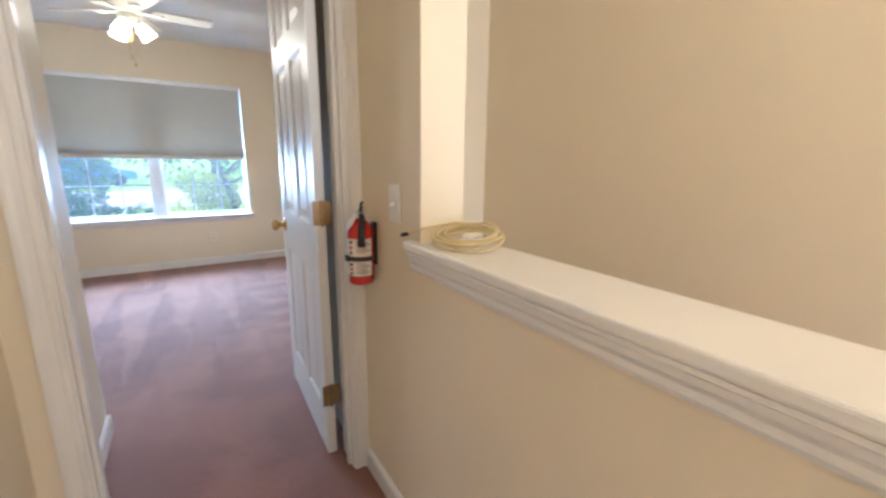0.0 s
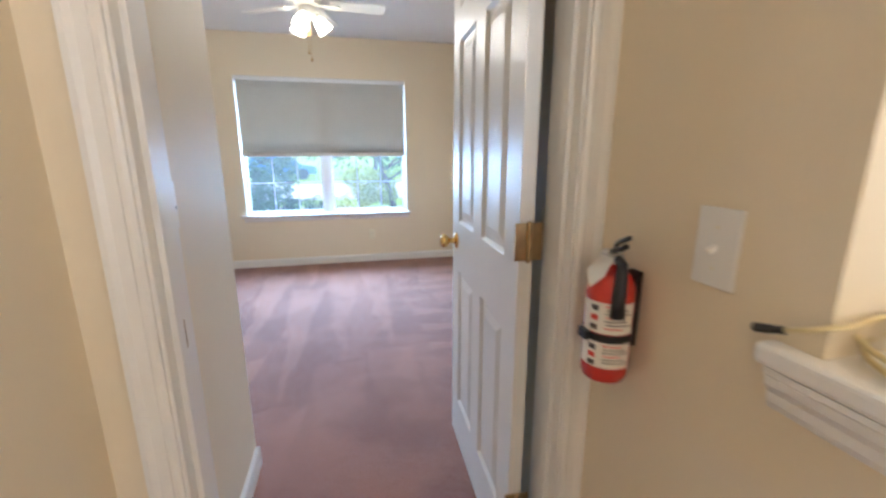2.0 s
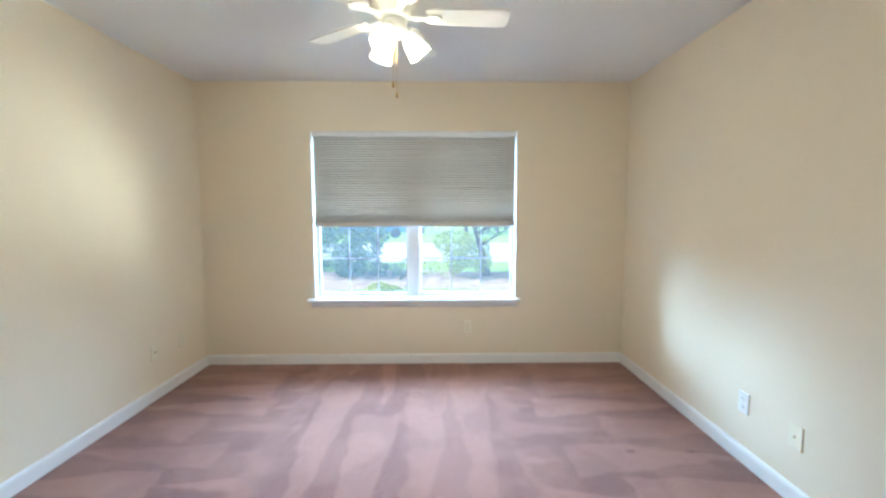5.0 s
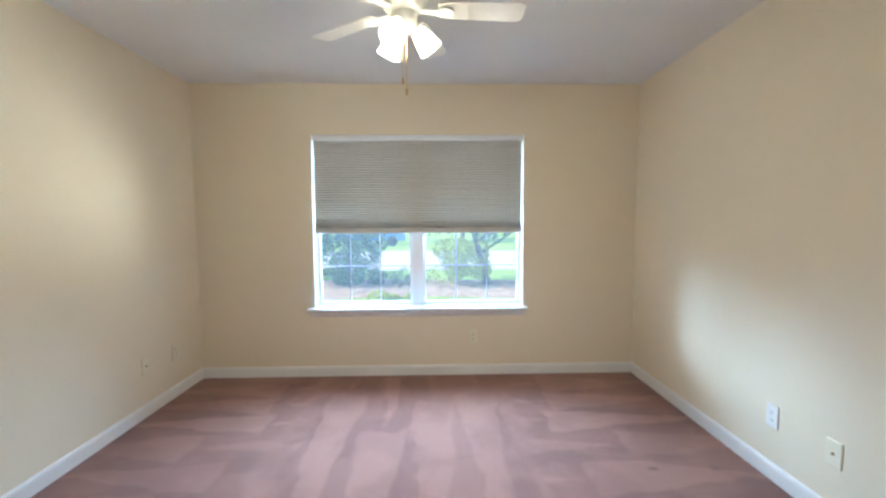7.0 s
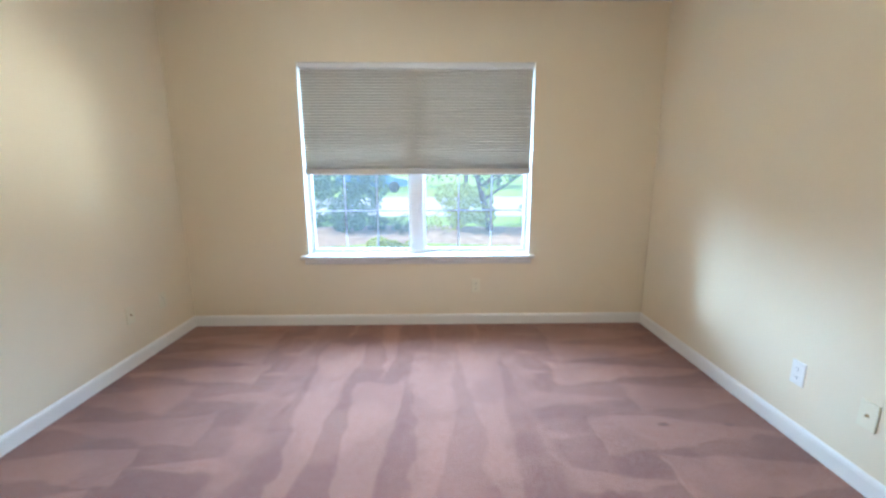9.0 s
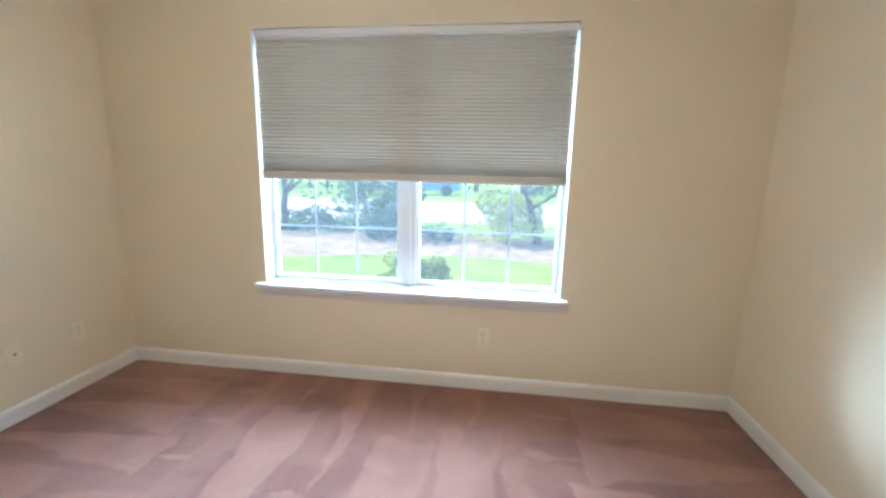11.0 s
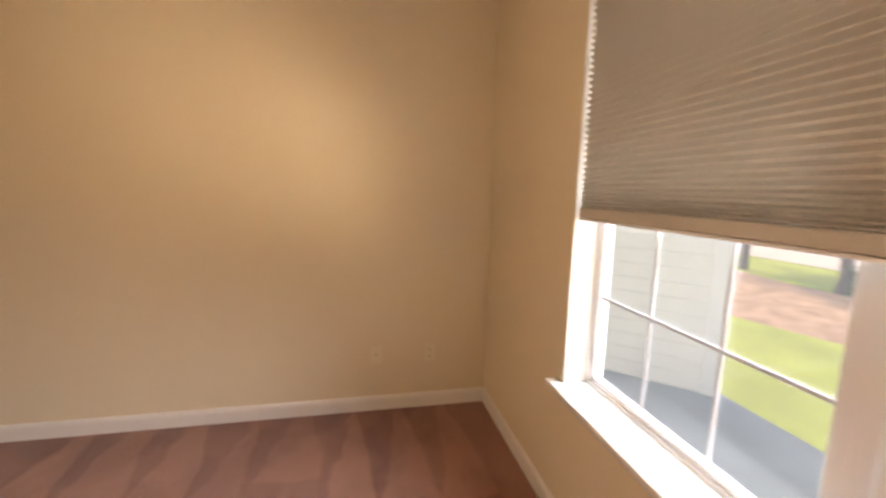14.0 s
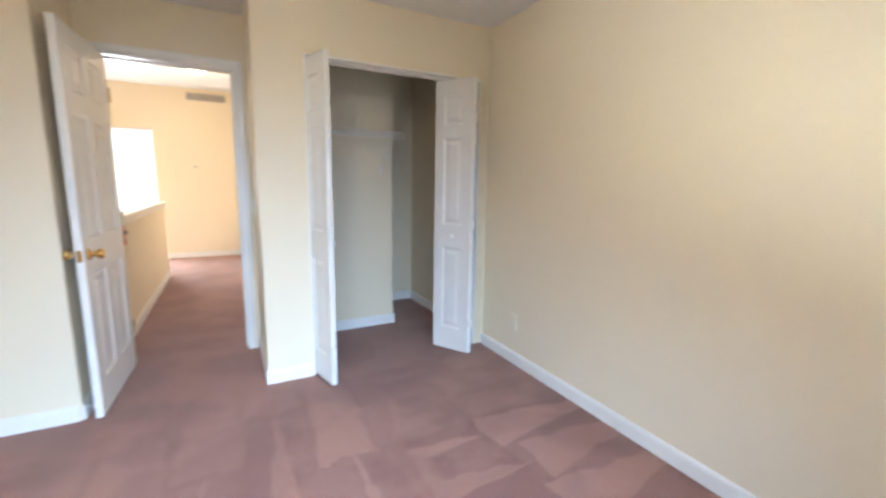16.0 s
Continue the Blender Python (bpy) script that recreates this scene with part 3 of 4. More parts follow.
def door_frame():
    d = thing("door_frame_1", pose(0, 0, 0), "white painted door jamb with moulded casing on both sides", "door frame")
    d["kind"] = "structure"
    part("jamb", boxes((DX0 - 0.018, DY0 - 0.001, 0, DX0, DY1 + 0.001, DZ), (DX1, DY0 - 0.001, 0, DX1 + 0.018, DY1 + 0.001, DZ), (DX0 - 0.018, DY0 - 0.001, DZ, DX1 + 0.018, DY1 + 0.001, DZ + 0.018), bevel=0.0015), TRIM, d)
    part("door_stop", boxes((DX0, DY0 + 0.03, 0, DX0 + 0.011, DY0 + 0.060, DZ), (DX1 - 0.011, DY0 + 0.03, 0, DX1, DY0 + 0.060, DZ), (DX0 + 0.011, DY0 + 0.03, DZ - 0.011, DX1 - 0.011, DY0 + 0.060, DZ), bevel=0.001), TRIM, d)
    sp = part("strike_plate", boxes((DX0 - 0.0004, -3.954, 0.864, DX0 + 0.0014, -3.930, 0.922), bevel=0.0005), HINGE, d, "worn brass strike plate")
    part("latch_hole", boxes((DX0 + 0.001, -3.949, 0.880, DX0 + 0.0018, -3.936, 0.906)), DARK, sp)
    prof = [(0.0, 0.0), (0.010, 0.0), (0.013, 0.006), (0.013, 0.014), (0.010, 0.018), (0.011, 0.036), (0.016, 0.046), (0.016, 0.056), (0.0, 0.056)]
    for y, s, lo, hi in ((DY1, 1, DX0 - 0.055, DX1 + 0.055), (DY0, -1, DX0 - 0.055, DX1 + 0.055)):
        for side in (-1, 1):
            bm = bmesh.new()
            x = (DX0 - 0.006) if side < 0 else (DX1 + 0.006)
            bot = [bm.verts.new((x + side * h, y + s * o, 0)) for o, h in prof]
            top = [bm.verts.new((x + side * h, y + s * o, DZ + 0.006 + h)) for o, h in prof]
            n = len(prof)
            for k in range(n):
                bm.faces.new((bot[k], bot[(k + 1) % n], top[(k + 1) % n], top[k]))
            bm.faces.new(bot)
            bm.faces.new(top)
            bmesh.ops.recalc_face_normals(bm, faces=bm.faces)
            part("casing", bm, TRIM, d)
        bm = bmesh.new()
        a = [bm.verts.new((DX0 - 0.006 - h, y + s * o, DZ + 0.006 + h)) for o, h in prof]
        b = [bm.verts.new((DX1 + 0.006 + h, y + s * o, DZ + 0.006 + h)) for o, h in prof]
        n = len(prof)
        for k in range(n):
            bm.faces.new((a[k], a[(k + 1) % n], b[(k + 1) % n], b[k]))
        bmesh.ops.recalc_face_normals(bm, faces=bm.faces)
        part("casing", bm, TRIM, d)


door_frame()


def bifold(pivot, fold, guide, with_knob, label):
    """Two hinged closet leaves folded into the room."""
    d = thing("bifold_door", pose(0, 0, 0), label, "closet door", "bifold closet doors")
    h = 2.005
    for p0, p1, k in ((pivot, fold, False), (fold, guide, with_knob)):
        v = Vector(p1) - Vector(p0)
        w = v.length - 0.006
        cells = [(0.075, 0.17, w - 0.075, 0.80), (0.075, 0.97, w - 0.075, 1.60), (0.075, 1.69, w - 0.075, 1.90)]
        m = pose(p0[0], p0[1], 0.022, 0, 0, math.degrees(math.atan2(v.y, v.x)))
        lf = panel_leaf("leaf", w, h, 0.030, cells, DOORP, d)
        lf.matrix_local = m @ pose(0.003, -0.015, 0)
        if k:
            for y, rx in ((-0.015, 90), (0.015, -90)):
                bm = bmesh.new()
                lathe(bm, [(0.0, 0), (0.012, 0), (0.008, 0.008), (0.010, 0.016), (0.014, 0.022), (0.012, 0.028), (0, 0.030)], 20, cap=False)
                part("pull_knob", bm, TRIM, d, "small white pull knob", m @ pose(w * 0.5, y, 0.885, rx), smooth=True)
    for z in (0.25, 1.0, 1.75):
        part("fold_hinge", boxes((-0.012, -0.018, -0.03, 0.012, 0.018, 0.03), bevel=0.003), TRIM, d, "", pose(fold[0], fold[1], z))
    part("top_pin", lathe(bmesh.new(), [(0.004, 0), (0.004, 0.03)], 10), CHROME, d, "", pose(pivot[0], pivot[1], 2.02))


bifold((0.105, -3.285), (0.238, -3.037), (0.395, -3.315), True, "white bifold closet door folded open against the far jamb")
bifold((1.338, -3.280), (1.262, -2.975), (1.222, -3.285), True, "white bifold closet door folded nearly flat and open")

closet_trim = thing("closet_frame", pose(0, 0, 0), "white closet door track and jamb lining", "closet frame")
closet_trim["kind"] = "structure"
part("track", boxes((CX0 + 0.012, -3.30, CZ - 0.018, CX1 - 0.012, -3.262, CZ - 0.002), bevel=0.001), TRIM, closet_trim)
part("jamb", boxes((CX0, YS - T - 0.001, 0, CX0 + 0.012, YS + 0.001, CZ), (CX1 - 0.012, YS - T - 0.001, 0, CX1, YS + 0.001, CZ), (CX0, YS - T - 0.001, CZ - 0.002, CX1, YS + 0.001, CZ + 0.010)), TRIM, closet_trim)


def wire_shelf():
    s = thing("wire_shelf", pose(0, 0, 0), "white coated wire shelf with hanging rail in the closet", "shelf")
    x0, x1, y0, y1, z = 0.50, AX0 - T, CBY + 0.007, -3.70, 1.70
    rails = bmesh.new()
    for y, zz in ((y0, z), ((y0 + y1) / 2, z - 0.004), (y1, z), (y1, z - 0.045)):
        tube(rails, [(x0, y, zz), (x1, y, zz)], 0.005, 8)
    tube(rails, [(x0, y0, z), (x0, y1 - 0.01, z), (x0, y1, z - 0.004), (x0, y1, z - 0.045)], 0.005, 8)
    part("rail", rails, WIRE, s)
    wires = bmesh.new()
    n = 40
    for k in range(n):
        x = x0 + (x1 - x0) * (k + 0.5) / n
        tube(wires, [(x, y0, z + 0.004), (x, y1, z + 0.004), (x, y1 + 0.003, z - 0.045)], 0.0016, 5)
    part("deck_wires", wires, WIRE, s)
    for x in (0.60, 1.45):
        b = bmesh.new()
        tube(b, [(x, y1 + 0.005, z - 0.02), (x, y0 + 0.006, z - 0.29)], 0.0045, 8)
        box(b, x - 0.01, y0 - 0.006, z - 0.33, x + 0.01, y0 + 0.002, z - 0.27, bevel=0.002)
        part("brace", b, WIRE, s)


wire_shelf()


# ---- ceiling fan ----
def ceiling_fan():
    f = thing("ceiling_fan", pose(FAN.x, FAN.y, ZC), "white ceiling fan with lit frosted glass shades and pull chains", "ceiling fan")
    part("canopy", lathe(bmesh.new(), [(0.0, 0), (0.068, 0), (0.068, -0.012), (0.060, -0.035), (0.030, -0.052), (0.016, -0.056)], 36), FANW, f, smooth=True)
    part("motor_housing", lathe(bmesh.new(), [(0.016, -0.05), (0.05, -0.062), (0.098, -0.075), (0.108, -0.095), (0.108, -0.155), (0.100, -0.172), (0.085, -0.180), (0.085, -0.196), (0.06, -0.21), (0.045, -0.215)], 40), FANW, f, smooth=True)
    part("motor_band", lathe(bmesh.new(), [(0.1085, -0.118), (0.1105, -0.12), (0.1105, -0.132), (0.1085, -0.134)], 40), BRASS, f, "brass trim band", smooth=True)
    part("light_hub", lathe(bmesh.new(), [(0.045, -0.214), (0.058, -0.222), (0.060, -0.262), (0.045, -0.285), (0.018, -0.298), (0.010, -0.310), (0.0, -0.312)], 32), FANW, f, smooth=True)
    for k in range(5):
        a = radians(2 + 72 * k)
        arm = bmesh.new()
        box(arm, 0.07, -0.017, -0.0035, 0.20, 0.017, 0.0035, bevel=0.003)
        lathe(arm, [(0.0, -0.004), (0.036, -0.004), (0.036, 0.004), (0.0, 0.004)], 20, pose(0.185, 0, 0), cap=False)
        m = pose(0, 0, -0.205, 0, 0, math.degrees(a))
        iron = part("blade_iron", arm, FANW, f, "", m)
        bl = bmesh.new()
        out = [(0.15, -0.040), (0.19, -0.052), (0.40, -0.060), (0.50, -0.062), (0.522, -0.055), (0.530, -0.040), (0.530, 0.040), (0.522, 0.055), (0.50, 0.062), (0.40, 0.060), (0.19, 0.052), (0.15, 0.040)]
        lo = [bl.verts.new((x, y, -0.003)) for x, y in out]
        hi = [bl.verts.new((x, y, 0.003)) for x, y in out]
        bl.faces.new(hi)
        bl.faces.new(lo[::-1])
        for i in range(len(out)):
            bl.faces.new((lo[i], lo[(i + 1) % len(out)], hi[(i + 1) % len(out)], hi[i]))
        part("blade", bl, FANW, f, "white fan blade", m @ pose(0, 0, 0.009, -11, 0, 0))
    for a in SHADES:
        ra = radians(a)
        m = pose(0.045 * math.cos(ra), 0.045 * math.sin(ra), -0.262, 0, 0, a) @ pose(0, 0, 0, 0, -38, 0)
        part("shade_holder", lathe(bmesh.new(), [(0.014, 0.01), (0.018, -0.004), (0.027, -0.012), (0.027, -0.026), (0.024, -0.028)], 24), FANW, f, "", m, smooth=True)
        sh = bmesh.new()
        prof = [(0.024, -0.022), (0.034, -0.040), (0.042, -0.065), (0.047, -0.095), (0.054, -0.122)]
        lathe(sh, prof + [(r - 0.003, z) for r, z in prof[::-1]], 28, cap=False)
        part("glass_shade", sh, SHADEGLOW, f, "lit frosted glass shade", m, smooth=True)
    for dx, dy, ln in ((0.012, -0.02, 0.235), (-0.004, -0.025, 0.19)):
        ch = bmesh.new()
        tube(ch, [(dx, dy, -0.295), (dx, dy, -0.31 - ln)], 0.0012, 6)
        lathe(ch, [(0, 0.012), (0.003, 0.011), (0.005, 0.0), (0.006, -0.010), (0.003, -0.015), (0, -0.016)], 12, pose(dx, dy, -0.315 - ln), cap=False)
        part("pull_chain", ch, BRASS, f)


ceiling_fan()


# ---- wall plates ----
def plate_base(name, m, label, category, w, mat, group=""):
    d = thing(name, m, label, category, group)
    part("cover_plate", boxes((-w / 2, -0.007, -0.0575, w / 2, 0, 0.0575), bevel=0.0025), mat, d)
    return d


def outlet(m, mat, label):
    d = plate_base("wall_outlet", m, label, "outlet", 0.07, mat, "wall outlets")
    for z in (-0.020, 0.020):
        r = bmesh.new()
        box(r, -0.016, -0.0075, z - 0.013, 0.016, -0.005, z + 0.013, bevel=0.003)
        rc = part("receptacle", r, mat, d)
        part("slot", boxes((-0.0075, -0.0080, z - 0.003, -0.0055, -0.0072, z + 0.006), (0.0055, -0.0080, z - 0.003, 0.0075, -0.0072, z + 0.005), (-0.002, -0.0080, z - 0.010, 0.002, -0.0072, z - 0.006)), DARK, rc)
    part("screw", lathe(bmesh.new(), [(0.0, 0.0015), (0.0025, 0.001), (0.003, 0)], 10), CHROME, d, "", pose(0, -0.006, 0, 90))


def jack(m):
    d = plate_base("cable_jack", m, "ivory cable jack plate with a dark socket", "cable jack", 0.07, PLATE, "cable jacks")
    part("socket", lathe(bmesh.new(), [(0.0065, 0), (0.0065, 0.004), (0.0045, 0.006), (0.0045, 0.009), (0.003, 0.009), (0.003, 0.004), (0, 0.004)], 16, cap=False), HINGE, d, "", pose(0, -0.006, 0, 90))
    part("socket_hole", lathe(bmesh.new(), [(0, 0.0052), (0.003, 0.005)], 12, cap=False), DARK, d, "", pose(0, -0.006, 0, 90))


def switch(m, n, label):
    w = 0.07 + 0.046 * (n - 1)
    d = plate_base("light_switch", m, label, "light switch", w, PLATEW, "light switches")
    for k in range(n):
        x = (k - (n - 1) / 2) * 0.046
        part("toggle_frame", boxes((x - 0.006, -0.0068, -0.013, x + 0.006, -0.0055, 0.013), bevel=0.0005), PLATEW, d)
        tg = bmesh.new()
        box(tg, -0.004, -0.014, -0.004, 0.004, 0.002, 0.005, bevel=0.0015)
        part("toggle", tg, PLATEW, d, "", pose(x, -0.006, 0.0, -25 if k % 2 else 25))
        for z in (-0.03, 0.03):
            part("screw", lathe(bmesh.new(), [(0.0, 0.0015), (0.0025, 0.001), (0.003, 0)], 10), PLATE, d, "", pose(x, -0.006, z, 90))


outlet(pose(2.291, 0, 0.325), PLATE, "ivory duplex outlet plate under the window")
jack(pose(0, -0.668, 0.345, 0, 0, 90))
outlet(pose(0, -0.352, 0.340, 0, 0, 90), PLATE, "ivory duplex outlet plate near the window corner")
outlet(pose(0, -2.80, 0.31, 0, 0, 90), PLATE, "ivory duplex outlet plate near the closet")
outlet(pose(XE, -1.457, 0.325, 0, 0, -90), PLATEW, "white duplex outlet plate above the baseboard")
jack(pose(XE, -1.775, 0.315, 0, 0, -90))
switch(pose(AX0, -3.735, 1.118, 0, 0, 90), 3, "white triple light switch plate by the bedroom door")
switch(pose(AX1, -4.307, 1.106, 0, 0, -90), 1, "white single light switch plate in the hall")


# ---- hall ----
def ledge():
    d = thing("half_wall_cap", pose(0, 0, 0), "white painted ledge with moulding on the half wall", "ledge")
    bm = bmesh.new()
    box(bm, AX1 - 0.028, HWY0 - 0.03, LEDGE - 0.028, SX0 + 0.036, HWY1 + 0.06, LEDGE, bevel=0.008, seg=3)
    box(bm, AX1 + 0.001, HWY0 + 0.001, LEDGE - 0.031, SX0 - 0.001, HWY1 - 0.001, LEDGE - 0.02)
    part("cap", bm, TRIM, d)
    mo = bmesh.new()
    prism(mo, [(0, 0), (0.006, 0), (0.010, 0.010), (0.010, 0.022), (0.018, 0.034), (0.020, 0.046), (0.024, 0.050), (0.024, 0.058), (0, 0.058)], (AX1, HWY0, LEDGE - 0.086), (AX1, HWY1 + 0.045, LEDGE - 0.086), (-1, 0, 0))
    part("bed_moulding", mo, TRIM, d)


ledge()


def extinguisher():
    d = thing("fire_extinguisher", pose(2.506, -4.150, 0.824), "red fire extinguisher with white labels in a black wall bracket", "fire extinguisher")
    part("cylinder", lathe(bmesh.new(), [(0.0, 0.004), (0.030, 0.0), (0.038, 0.003), (0.042, 0.012), (0.0425, 0.03), (0.0425, 0.165), (0.040, 0.185), (0.032, 0.203), (0.020, 0.213), (0.014, 0.217), (0.014, 0.225), (0, 0.225)], 36, cap=False), RED, d, smooth=True)

    def wrap(z0, z1, a0, a1, r, n=20):
        bm = bmesh.new()
        vs = [(bm.verts.new((r * math.cos(a), r * math.sin(a), z0)), bm.verts.new((r * math.cos(a), r * math.sin(a), z1))) for a in (a0 + (a1 - a0) * k / n for k in range(n + 1))]
        for p, q in zip(vs, vs[1:]):
            bm.faces.new((p[0], q[0], q[1], p[1]))
        return bm

    face = radians(235)
    for z0, z1 in ((0.100, 0.158), (0.034, 0.083)):
        lb = part("label", wrap(z0, z1, face - 1.25, face + 1.15, 0.0429), PAPER, d, "white printed instruction label", smooth=True)
        rows = max(2, int((z1 - z0) / 0.0075))
        for k in range(rows):
            z = z1 - 0.006 - k * (z1 - z0 - 0.010) / rows
            a0 = face - 0.15 + 0.05 * (k % 2)
            part("print_line", wrap(z - 0.0012, z + 0.0012, a0, a0 + 0.75 + 0.18 * ((k * 7) % 3), 0.0432, 8), INK if k % 3 else REDINK, lb)
        for k in range(3):
            z = z1 - 0.010 - k * (z1 - z0) / 3.2
            part("pictogram", wrap(z - 0.006, z + 0.004, face - 0.75, face - 0.42, 0.0432, 5), INK if k != 1 else REDINK, lb)
    part("strap", wrap(0.084, 0.099, 0, 2 * math.pi, 0.0446, 40), BLACK, d, "black rubber strap")
    part("strap_buckle", boxes((-0.052, -0.012, 0.082, -0.043, 0.014, 0.101), bevel=0.002), BLACK, d)
    part("wall_bracket", boxes((0.043, -0.014, 0.06, 0.0545, 0.014, 0.205), (0.03, -0.02, 0.085, 0.05, 0.02, 0.098), bevel=0.002), BLACK, d)
    part("valve", boxes((-0.013, -0.013, 0.222, 0.013, 0.013, 0.240), bevel=0.003), CHROME, d, "worn steel valve body")
    part("gauge", lathe(bmesh.new(), [(0.0, 0.016), (0.011, 0.015), (0.013, 0.010), (0.013, 0.0), (0, 0)], 20, cap=False), CHROME, d, "round pressure gauge", pose(0, 0.012, 0.232, -90, 0, 0), smooth=True)
    lv = bmesh.new()
    tube(lv, [(0.012, 0.014, 0.240), (0.0, 0.0, 0.246), (-0.008, -0.03, 0.254), (-0.01, -0.044, 0.262)], 0.005, 8)
    tube(lv, [(0.008, 0.008, 0.252), (0.0, -0.010, 0.262), (-0.008, -0.035, 0.271), (-0.010, -0.050, 0.278)], 0.0045, 8)
    part("lever", lv, BLACK, d, "black squeeze lever", smooth=True)
    hs = bmesh.new()
    tube(hs, [(0.0, -0.012, 0.231), (-0.004, -0.030, 0.226), (-0.010, -0.040, 0.205), (-0.014, -0.043, 0.17), (-0.014, -0.044, 0.135)], 0.0085, 10, taper=1.5)
    part("nozzle", hs, BLACK, d, "black discharge nozzle", smooth=True)
    tag = bmesh.new()
    q = [tag.verts.new(p) for p in ((-0.016, 0.014, 0.236), (-0.016, -0.022, 0.236), (-0.034, -0.026, 0.206), (-0.046, -0.002, 0.180), (-0.038, 0.022, 0.206))]
    tag.faces.new(q)
    bmesh.ops.solidify(tag, geom=tag.faces[:], thickness=0.0012)
    part("inspection_tag", tag, PAPER, d, "white paper inspection tag")
    pin = bmesh.new()
    tube(pin, [(0.016 + 0.011 * math.cos(a), 0.010, 0.246 + 0.011 * math.sin(a)) for a in (2 * math.pi * k / 18 for k in range(19))], 0.0014, 6)
    part("pin_ring", pin, CHROME, d)


extinguisher()


def cable_coil():
    d = thing("coiled_cable", pose(2.648, -4.560, LEDGE + 0.008, 0, -9, 0), "cream coaxial cable coiled loosely on the ledge", "cable")
    pts = []
    n, turns = 26, 6
    for k in range(n * turns + 1):
        a = 2 * math.pi * k / n
        turn = k / n
        r = 0.078 + 0.013 * math.sin(turn * 2.3) + 0.003 * math.sin(3 * a + turn)
        cx, cy = 0.006 * math.sin(turn * 1.7), 0.010 * math.cos(turn * 2.1)
        z = 0.004 + 0.0045 * turn + 0.004 * (1 + math.sin(a + turn * 1.3))
        pts.append((cx + r * 0.92 * math.cos(a), cy + r * 1.15 * math.sin(a), z))
    tail = [(0.062, 0.045, 0.034), (0.025, 0.085, 0.040), (-0.03, 0.092, 0.046), (-0.07, 0.085, 0.050), (-0.098, 0.108, 0.042), (-0.105, 0.135, 0.032)]
    bm = bmesh.new()
    tube(bm, pts + tail, 0.0033, 8)
    part("cable", bm, CABLE, d, smooth=True)
    c = bmesh.new()
    tube(c, [(-0.1045, 0.132, 0.033), (-0.107, 0.146, 0.029)], 0.0050, 10)
    tube(c, [(-0.107, 0.146, 0.029), (-0.110, 0.164, 0.025)], 0.0062, 6)
    part("connector", c, DARK, d, "dark metal end connector")
    tie = bmesh.new()
    tube(tie, [(0.02, -0.03, 0.02), (-0.005, -0.012, 0.012), (-0.03, 0.0, 0.006)], 0.0035, 6)
    part("cable_tie", tie, TRIM, d, "white twist tie")


cable_coil()


def dome_light(x, y, label):
    d = thing("ceiling_light", pose(x, y, ZH), label, "ceiling light", "hall ceiling lights")
    part("base_ring", lathe(bmesh.new(), [(0.0, 0), (0.13, 0), (0.135, -0.01), (0.130, -0.022), (0.115, -0.025)], 36), BRASS, d, "brass base ring", smooth=True)
    part("glass_dome", lathe(bmesh.new(), [(0.118, -0.024), (0.116, -0.040), (0.095, -0.070), (0.055, -0.092), (0.0, -0.10)], 36, cap=False), HALLGLOW, d, "lit frosted glass dome", smooth=True)


dome_light(2.06, -6.9, "lit frosted dome light on the hall ceiling")
dome_light(3.12, -5.9, "lit frosted dome light above the stairwell")


def vent():
    d = thing("return_air_grille", pose(2.02, HY0, 2.62), "grey louvred air grille high on the hall wall", "air grille")
    part("frame", boxes((-0.28, 0, -0.06, 0.28, 0.012, -0.045), (-0.28, 0, 0.045, 0.28, 0.012, 0.06), (-0.28, 0, -0.045, -0.265, 0.012, 0.045), (0.265, 0, -0.045, 0.28, 0.012, 0.045), bevel=0.002), VENTM, d)
    part("backing", boxes((-0.265, 0.0005, -0.045, 0.265, 0.002, 0.045)), DARK, d)
    for k in range(8):
        part("slat", boxes((-0.264, -0.001, -0.005, 0.264, 0.001, 0.005)), VENTM, d, "", pose(0, 0.008, -0.039 + k * 0.0112, 35))


vent()
thermo = thing("thermostat", pose(2.252, HY0, 1.51), "small beige thermostat on the hall wall", "thermostat")
part("body", boxes((-0.055, 0, -0.035, 0.055, 0.026, 0.035), bevel=0.005), PLATE, thermo)
part("display", boxes((-0.035, 0.0255, -0.012, 0.02, 0.0268, 0.018)), VENTM, thermo)
part("cover_line", boxes((-0.05, 0.0255, -0.022, 0.05, 0.0265, -0.019)), DARK, thermo)


def stair_window():
    w = thing("window_2", pose(0, 0, 0), "white vinyl window lighting the stairwell", "window")
    w["kind"] = "structure"
    y0, y1 = HY0 - 0.10, HY0 - 0.04
    part("window_frame", boxes((SWX0, y0, SWZ0, SWX0 + 0.04, y1, SWZ1), (SWX1 - 0.04, y0, SWZ0, SWX1, y1, SWZ1), (SWX0 + 0.04, y0, SWZ0, SWX1 - 0.04, y1, SWZ0 + 0.04), (SWX0 + 0.04, y0, SWZ1 - 0.04, SWX1 - 0.04, y1, SWZ1), bevel=0.003), VINYL, w)
    p = part("pane", boxes((SWX0 + 0.04, y0 + 0.028, SWZ0 + 0.04, SWX1 - 0.04, y0 + 0.032, SWZ1 - 0.04)), GLASS, w)
    p.visible_shadow = False


stair_window()
# glowing box added outside the stair window in place of bright sky
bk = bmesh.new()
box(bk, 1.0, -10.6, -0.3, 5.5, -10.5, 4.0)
structure("backdrop", bk, glowing("glowing_sky_backdrop", (0.86, 0.94, 1.0), 0.55), "glowing panel standing in for daylight outside the stair window")

